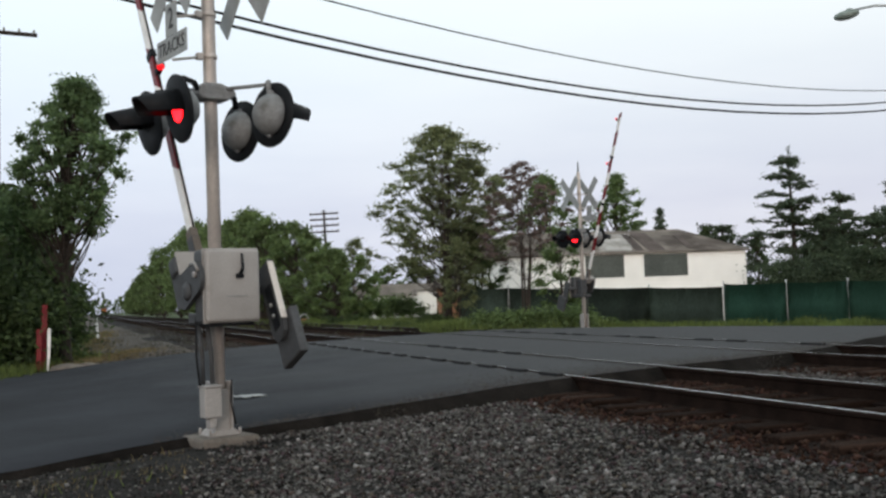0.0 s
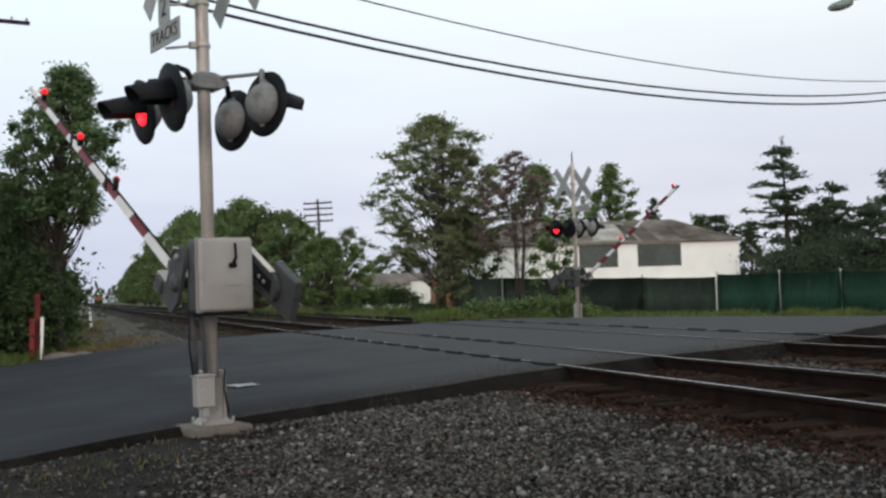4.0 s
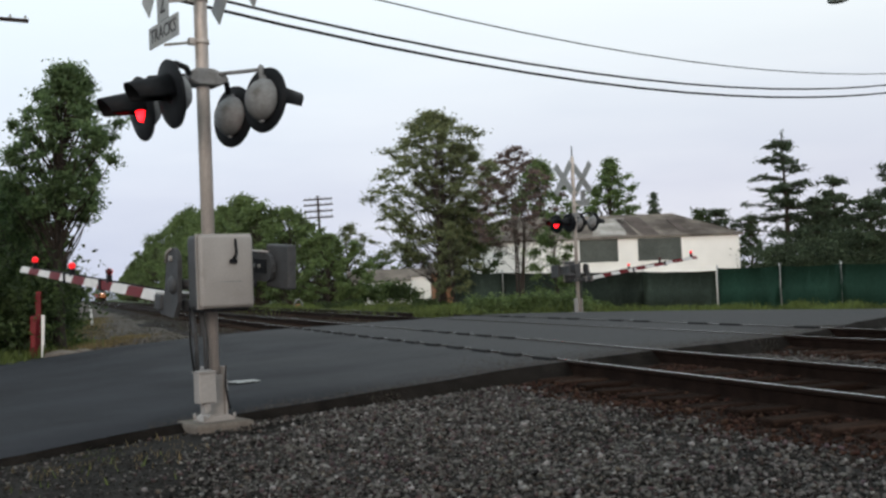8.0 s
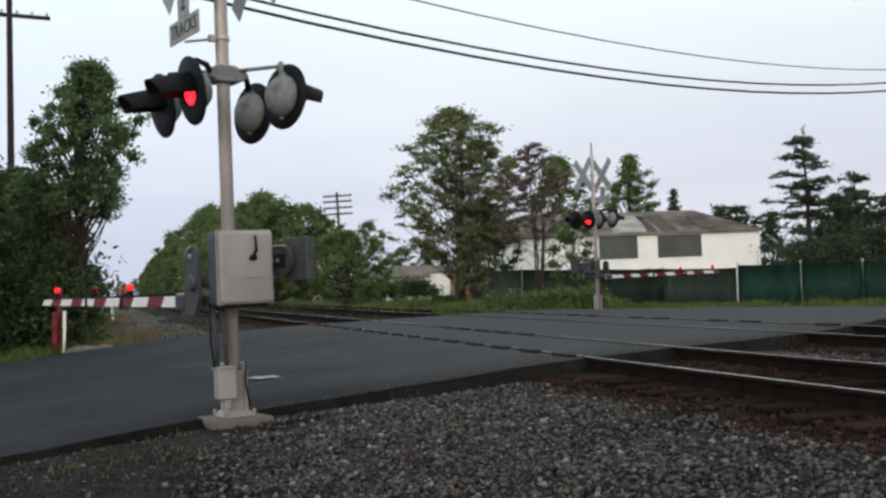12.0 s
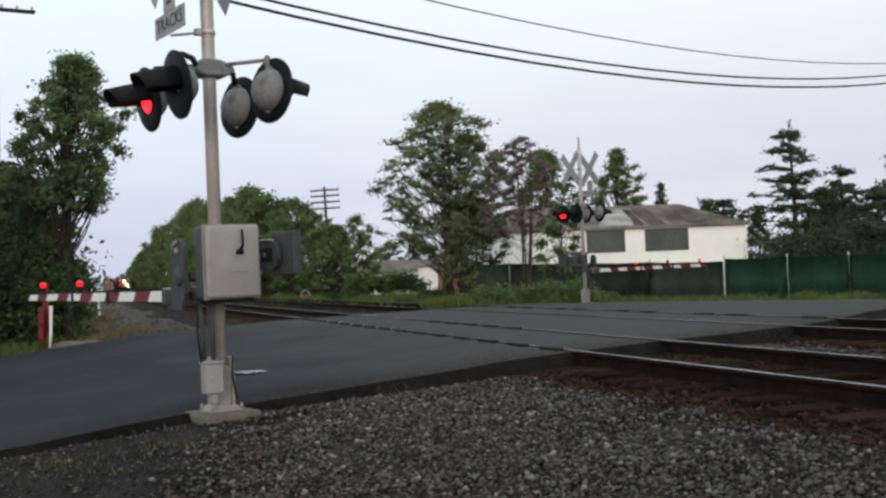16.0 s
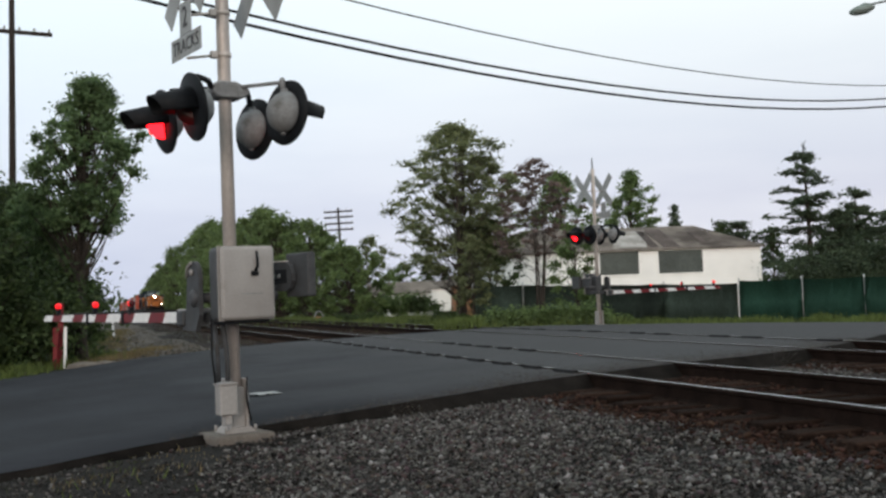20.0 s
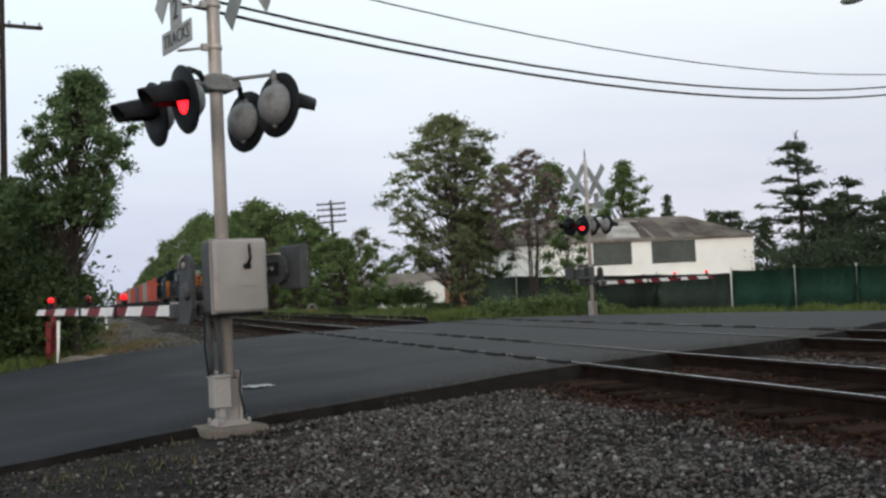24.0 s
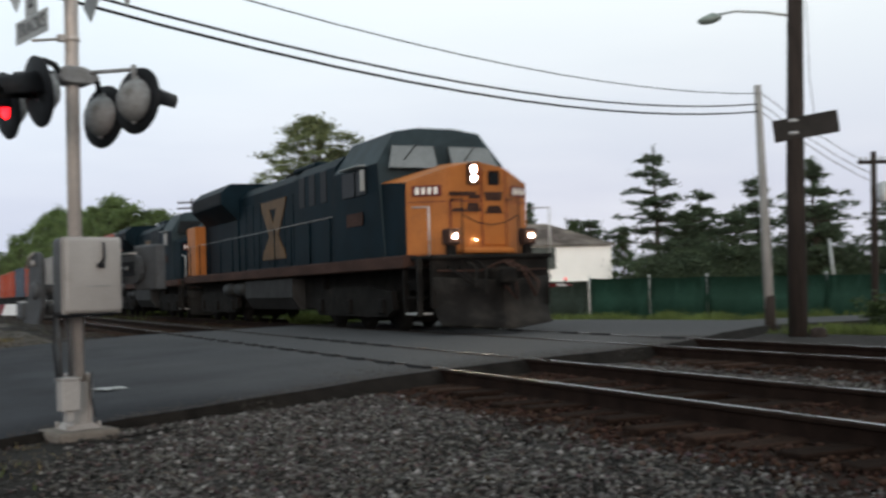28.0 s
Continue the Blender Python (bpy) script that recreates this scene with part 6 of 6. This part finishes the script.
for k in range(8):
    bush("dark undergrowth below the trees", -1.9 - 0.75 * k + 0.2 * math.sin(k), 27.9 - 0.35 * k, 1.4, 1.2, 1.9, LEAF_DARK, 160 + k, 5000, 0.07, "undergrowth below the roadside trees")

# right of the tracks: the wooded bank that runs away
for k, (y, h, off) in enumerate(((74, 5.0, 6.9), (83, 7.4, 5.6), (87, 8.2, 4.9), (92, 9.2, 4.2), (96, 8.6, 4.6), (100, 9.0, 4.6), (105, 9.2, 4.2), (110, 9.3, 4.4), (115, 9.9, 4.5), (121, 10.6, 4.4), (127, 11.0, 4.4), (134, 11.6, 4.4), (150, 12.2, 4.6), (170, 12.0, 4.6), (195, 12.0, 4.8), (225, 11.6, 5.0), (262, 11.0, 5.6), (305, 10.6, 6.4), (355, 10.4, 7.4), (420, 10.4, 8.4))):
    tree("lineside_tree", "green tree on the bank beside the far track", "tree", 10.4 + off + drift(y) - 1.0 + 0.5 * math.sin(k * 2.1), y, h, 3.0 + 0.006 * y, 0.03, LEAF_BANK, 80 + k, 15000 if y < 140 else 9000, 0.085 + 0.0006 * y, 90, 0.18, puff=0.68, group="trees on the bank")
for k, (x, y, h) in enumerate(((27, 500, 11), (29, 590, 11), (31, 690, 12), (36, 800, 12), (14, 960, 12), (24, 980, 13), (34, 990, 13), (4, 950, 11), (-6, 900, 11), (-4, 760, 10), (-4, 620, 9), (-5, 480, 8))):
    tree("background_tree", "far green tree where the tracks meet the horizon", "tree", x, y, h, 6.5, 0.02, LEAF_BANK, 260 + k, 3000, 0.5, 40, 0.2, puff=0.8, group="trees at the end of the tracks")
for k, (x, y, h) in enumerate(((18.2, 92, 7.2), (20.6, 94, 6.2), (25.9, 106, 8.0), (28.5, 104, 5.2), (31.5, 104, 5.4), (33, 92, 4.8))):
    tree("background_tree", "green tree beyond the grass", "tree", x, y, h, 2.1, 0.05, (LEAF_FRESH, LEAF_DARK, LEAF_MID)[k % 3], 110 + k, 7000, 0.11, 50, 0.14, puff=0.7, group="trees beyond the grass")
for k, (x, y, h, w) in enumerate(((13.1, 38.5, 0.8, 1.5), (14.8, 40.5, 1.0, 1.8), (12.9, 43.0, 0.7, 1.6), (19.6, 40.2, 0.8, 1.8), (14.4, 44.6, 1.2, 1.8), (17.2, 44.6, 1.8, 2.2), (20.4, 44.2, 1.7, 2.2), (13.2, 56.0, 0.9, 2.0), (14.6, 64.0, 1.0, 2.2))):
    bush("green shrub in front of the fence", x, y, w, 1.2, 0.45 * h, (LEAF_FRESH, LEAF_DARK, LEAF_DARK)[k % 3], 180 + k, 5600, 0.075, "shrubs in front of the fence")
for k in range(7):
    bush("low clipped hedge along the road", 12.35 + 0.48 * k, 33.55 - 0.19 * k, 0.6, 0.5, 0.74, LEAF_FRESH, 200 + k, 1500, 0.06, "low hedge plants")
for k, (x, y) in enumerate(((19.4, 80.0), (21.2, 79.4), (22.9, 78.8))):
    bush("dark bushes before the small white house", x, y, 2.0, 1.2, 1.9, LEAF_FRESH if k == 1 else LEAF_DARK, 230 + k, 3500, 0.11, "bushes before the small houses")
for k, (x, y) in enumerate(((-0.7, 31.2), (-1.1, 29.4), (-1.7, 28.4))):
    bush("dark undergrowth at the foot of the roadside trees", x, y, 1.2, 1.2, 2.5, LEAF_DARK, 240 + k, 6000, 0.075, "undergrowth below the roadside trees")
bush("round shrub beside the lamp pole", 21.0, 20.0, 0.9, 0.8, 0.85, LEAF_DARK, 220, 1800, 0.07)


def grass(name, label, spots, count, h, material, seed):
    """Blades in tufts over patches (x0, y0, x1, y1, metres wide)."""
    rng = np.random.default_rng(seed)
    quads = []
    per = count // len(spots)
    for x0, y0, x1, y1, w in spots:
        u, v = rng.random(per), rng.normal(size=per) * 0.5
        L = math.hypot(x1 - x0, y1 - y0)
        nx, ny = -(y1 - y0) / L, (x1 - x0) / L
        px, py = x0 + (x1 - x0) * u + nx * v * w, y0 + (y1 - y0) * u + ny * v * w
        tuft = 0.5 + 0.9 * np.array([noise.noise((a * 0.8, b * 0.8, 7)) for a, b in zip(px, py)])
        hh = h * np.clip(tuft, 0.15, 1.4) * (0.6 + 0.8 * rng.random(per))
        pz = np.array([ground_bumps(a, b) for a, b in zip(px, py)])
        ang = rng.random(per) * 6.283
        bx, by = np.cos(ang) * h * 0.07, np.sin(ang) * h * 0.07
        lx, ly = rng.normal(size=per) * 0.3 * hh, rng.normal(size=per) * 0.3 * hh
        a = np.stack([px - bx, py - by, pz], 1)
        b = np.stack([px + bx, py + by, pz], 1)
        c = np.stack([px + lx + bx * 0.2, py + ly + by * 0.2, pz + hh], 1)
        d = np.stack([px + lx - bx * 0.2, py + ly - by * 0.2, pz + hh], 1)
        quads.append(np.stack([a, b, c, d], 1))
    ob = quads_mesh(name, np.concatenate(quads), material, None, label, "stuff")
    ob["category"] = "grass"
    return ob


grass("grass", "rough green grass verge before the fence", ((10.5, 34.5, 14.5, 33.6, 2.4), (14.5, 33.4, 23, 33.6, 2.2), (12, 38, 24, 36, 3.5), (23, 33.0, 27, 33.5, 3.0), (24, 36.5, 34, 31, 2.0)), 26000, 0.34, GRASS, 301)
grass("grass", "green grass and weeds beside the far track", ((13, 36, 14.5, 60, 2.6), (13.6, 58, 17, 90, 4.0), (16, 50, 20, 74, 6.0)), 22000, 0.36, GRASS, 302)
grass("grass", "grass verge below the roadside trees", ((-6, 24.2, -1.2, 26.0, 1.5), (-2.2, 26.5, -0.6, 34, 1.2), (-1.4, 34, -0.2, 60, 1.0)), 16000, 0.32, GRASS, 303)
grass("dry_weeds", "pale dry weeds along the gravel path", ((-0.2, 27, 1.6, 34, 0.9), (0.4, 34, 1.4, 70, 0.8)), 5000, 0.16, DRYGRASS, 304)
grass("grass", "grass around the lamp pole", ((17.6, 18.4, 23, 21.4, 1.6), (21, 21.0, 30, 26.5, 2.6)), 9000, 0.20, GRASS, 305)
grass("weeds", "small yellow-green weeds at the road's edge", ((0.0, 9.12, 0.28, 9.3, 0.3), (-1.2, 7.6, 0.6, 8.9, 1.2)), 110, 0.10, GRASS, 306)
grass("weeds", "sparse dry weeds in the gravel", ((-0.4, 8.7, 0.9, 9.2, 0.7),), 240, 0.07, DRYGRASS, 307)


# ---- ballast: loose stones on the bed, the nearest as real pieces ----
def stones(name, label, count, area, sizes, seed, lift=0.0, material=STONE, level=ground_bumps):
    """Angular stones strewn by a rule of place (x, y): one object of loose pieces."""
    rng = np.random.default_rng(seed)
    base = np.array(((1, 0, 0), (-1, 0, 0), (0, 1, 0), (0, -1, 0), (0, 0, 1), (0, 0, -1)), float)
    faces = np.array(((0, 2, 4), (2, 1, 4), (1, 3, 4), (3, 0, 4), (2, 0, 5), (1, 2, 5), (3, 1, 5), (0, 3, 5)))
    pts = area(rng, count)
    n = len(pts)
    s = sizes[0] + (sizes[1] - sizes[0]) * rng.random(n) ** 2
    shape = base[None] * (0.65 + 0.6 * rng.random((n, 6, 1))) + rng.normal(size=(n, 6, 3)) * 0.22
    q = rng.normal(size=(n, 4))
    q /= np.linalg.norm(q, axis=1)[:, None]
    w, x, y, z = q.T
    rot = np.stack([np.stack([1 - 2 * (y * y + z * z), 2 * (x * y - z * w), 2 * (x * z + y * w)], 1), np.stack([2 * (x * y + z * w), 1 - 2 * (x * x + z * z), 2 * (y * z - x * w)], 1),
                    np.stack([2 * (x * z - y * w), 2 * (y * z + x * w), 1 - 2 * (x * x + y * y)], 1)], 1)
    v = np.einsum("nij,nkj->nki", rot, shape) * s[:, None, None] * np.array((1, 1, 0.8))
    zz = np.array([level(a, b) for a, b in pts])
    v += np.concatenate([pts, (zz + lift * rng.random(n) + s * 0.25)[:, None]], 1)[:, None, :]
    me = bpy.data.meshes.new(name)
    f = (faces[None] + (np.arange(n) * 6)[:, None, None]).reshape(-1, 3)
    me.vertices.add(n * 6)
    me.vertices.foreach_set("co", v.astype(np.float32).ravel())
    me.loops.add(len(f) * 3)
    me.loops.foreach_set("vertex_index", f.astype(np.int32).ravel())
    me.polygons.add(len(f))
    me.polygons.foreach_set("loop_start", np.arange(0, len(f) * 3, 3, dtype=np.int32))
    me.update()
    me.materials.append(material)
    ob = new(name, me)
    ob["category"] = "gravel"
    return tagged(ob, label, "", "", "stuff")


def near_bed(rng, n):
    """The gravel spread before the crossing, from the camera's feet to the rails."""
    x, y = rng.uniform(-1.2, 8.4, n * 2), rng.uniform(3.4, 13.2, n * 2)
    edge = np.interp(x, [a for a, _ in ROAD_NEAR], [b for _, b in ROAD_NEAR])
    between = (x > 4.15 + 0.25 * rng.random(n * 2)) & (x < 7.6)
    # beside the road, and towards the left, the gravel thins out into dark soil
    thin = np.clip(0.10 + 0.9 * (x + 0.35 - 0.27 * (y - 4.5)) / 1.0, 0.07, 1.0) * np.clip(1.0 - 0.55 * (x - 3.0), 0.42, 1.0)
    keep = (y < edge - 0.16 + 0.08 * rng.normal(size=n * 2)) & ~between & (rng.random(n * 2) < thin)
    p = np.stack([x, y], 1)[keep]
    return p[:n]


def track_bed(rng, n):
    x, y = rng.uniform(7.0, 13.2, n * 2), rng.uniform(4.5, 18.0, n * 2)
    edge = np.interp(x, [a for a, _ in ROAD_NEAR], [b for _, b in ROAD_NEAR])
    return np.stack([x, y], 1)[y < edge - 0.2][:n]


def far_bed(rng, n):
    y = 27 + 60 * rng.random(n) ** 1.6
    x = rng.uniform(3.2, 13.0, n)
    edge = np.interp(x, [a for a, _ in ROAD_FAR], [b for _, b in ROAD_FAR])
    return np.stack([x, y], 1)[y > edge + 0.2]


def rusty_bed(rng, n):
    x = np.where(rng.random(n * 2) < 0.5, rng.uniform(4.15, 7.6, n * 2), rng.uniform(8.5, 11.7, n * 2))
    y = rng.uniform(3.0, 17.0, n * 2)
    edge = np.interp(x, [a for a, _ in ROAD_NEAR], [b for _, b in ROAD_NEAR])
    return np.stack([x, y], 1)[y < edge - 0.2][:n]


def rear_bed(rng, n):
    """Thinner gravel around and behind the place where one stands."""
    x, y = rng.normal(2.0, 1.9, n), rng.uniform(-9.0, 3.6, n)
    return np.stack([x, y], 1)[x < 4.6]


def path_bed(rng, n):
    """The gravel path along the near track beyond the road."""
    y = 26.8 + 45 * rng.random(n) ** 1.5
    x = rng.uniform(-0.6, 4.4, n)
    edge = np.interp(x, [a for a, _ in ROAD_FAR], [b for _, b in ROAD_FAR])
    return np.stack([x, y], 1)[y > edge + 0.15]


def verge_bed(rng, n):
    """Fine dark gravel trodden into the soil beside the road."""
    x, y = rng.uniform(-2.4, 2.2, n), rng.uniform(4.2, 10.0, n)
    edge = np.interp(x, [a for a, _ in ROAD_NEAR], [b for _, b in ROAD_NEAR])
    return np.stack([x, y], 1)[y < edge - 0.2]


def road_level(x, y):
    return interp(x, ROAD_X) - 0.22 * min(1.0, max(0.0, (interp(x, ROAD_NEAR) + 0.02 - y) / 0.24))


def spill_bed(rng, n):
    """Grit that trains and cars have spread over the road's edge and along the rails."""
    x = rng.uniform(0.6, 11.5, n)
    edge = np.interp(x, [a for a, _ in ROAD_NEAR], [b for _, b in ROAD_NEAR])
    return np.stack([x, edge - 0.16 + rng.exponential(0.22, n) * (1 + 1.4 * (x > 4))], 1)


stones("gravel", "fine dark gravel trodden into the verge", 20000, verge_bed, (0.004, 0.012), 423, 0.006, GRIT)
stones("grit", "fine brown grit strewn along the asphalt edge", 9000, spill_bed, (0.003, 0.009), 421, 0.0, STONE_BROWN, road_level)
stones("grit", "gray grit strewn along the asphalt edge", 6000, spill_bed, (0.003, 0.009), 422, 0.0, STONE, road_level)
stones("ballast", "loose angular gray ballast stones before the crossing", 72000, near_bed, (0.008, 0.0245), 401, 0.012)
stones("ballast", "scattered purplish ballast stones before the crossing", 13000, near_bed, (0.009, 0.028), 411, 0.016, STONE_PURPLE)
stones("ballast", "scattered pale ballast stones before the crossing", 4500, near_bed, (0.009, 0.027), 412, 0.024, STONE_PALE)
stones("ballast", "thinner gravel beside the near track", 5000, rear_bed, (0.012, 0.034), 415, 0.01)
stones("gravel", "fine brown-gray gravel of the lineside path", 6000, path_bed, (0.012, 0.035), 413, 0.0, STONE_BROWN)
stones("gravel", "scattered pale gravel of the lineside path", 500, path_bed, (0.012, 0.035), 414, 0.01, STONE_PALE)
stones("ballast", "loose ballast between the tracks", 8000, track_bed, (0.014, 0.036), 402, 0.01)
stones("ballast", "rust-stained ballast between the rails", 22000, rusty_bed, (0.012, 0.032), 404, 0.02, RUSTY_STONE)
stones("ballast", "ballast of the tracks beyond the road", 6000, far_bed, (0.022, 0.050), 403, 0.01, STONE_BROWN)


# ---- what moves: the train, the gates, the flashing lenses ----
TRAIN_SPEED, TRAIN_END = 22.7, 19.9     # metres a second; where the leading coupler is at 28 s
NEAR_GATE = ((0, 63), (0.5, 58.3), (1, 53.3), (1.5, 48.5), (2, 43.5), (2.5, 39.2), (3, 34.8), (3.5, 31), (4.5, 24.2), (5.5, 18.4), (6, 15.6), (6.5, 12.5), (7, 9.6), (7.5, 7.0), (8, 4.9),
             (8.5, 3.3), (9, 2), (9.5, 0.8), (10, 0.3), (11, 0.3), (28, 0.3))
FAR_GATE = ((0, 66), (0.5, 60.8), (1, 55.2), (1.5, 49.5), (2, 44), (2.5, 39), (3, 34), (3.5, 30.2), (4.5, 23.8), (5.5, 18.2), (6, 15.5), (6.5, 12.5), (7, 9.6), (7.5, 7.0), (8, 4.9),
            (8.5, 3.3), (9, 2), (9.5, 0.8), (10, 0.3), (11, 0.3), (28, 0.3))
FLASH, FIRST = 0.5956, 0.375             # half a period; the first change


def along(y):
    """A vehicle's pose with its leading end at y on the far track."""
    slope = math.degrees(math.atan2(drift(y + 15) - drift(y), 15))
    return LANES[1] + drift(y), -slope


def motions():
    for v, behind, up in TRAIN:
        rows = []
        for t in (0, 4, 8, 12, 16, 20, 23, 25, 26, 27, 27.5, 28):
            y = TRAIN_END + TRAIN_SPEED * (28 - t) + behind
            x, turn = along(y)
            rows.append((t, pose(x, y, up, 0, 0, turn)))
        walk(v, rows)
    for arm, table in ((NEAR_ARM, NEAR_GATE), (FAR_ARM, FAR_GATE)):
        walk(arm, [(t, arm_pose(a)) for t, a in table])
    # a lens swings half round at each change: its lit face ahead, or its dark one
    for lens, phase, at in LENSES:
        rows, k, angle = [], -1, 0.0
        while FIRST + k * FLASH < 28.2:
            t = FIRST + k * FLASH
            lit = (k % 2 == 0) == (phase == 0)       # from this change on
            angle = 180.0 * (k + (0 if phase == 0 else 1))
            if k == -1:
                rows.append((0.0, at @ pose(0, 0, 0, 0, angle, 0)))
            else:
                for i, s in enumerate((-0.066, -0.022, 0.022, 0.066)):
                    if t + s > 0:
                        rows.append((min(t + s, 28.0), at @ pose(0, 0, 0, 0, angle - 180 + 60 * i, 0)))
            k += 1
        clean = []
        for r in rows:
            if not clean or frame(r[0]) > frame(clean[-1][0]):
                clean.append(r)
        if frame(clean[-1][0]) < frame(28):
            clean.append((28.0, clean[-1][1]))
        walk(lens, clean)


motions()
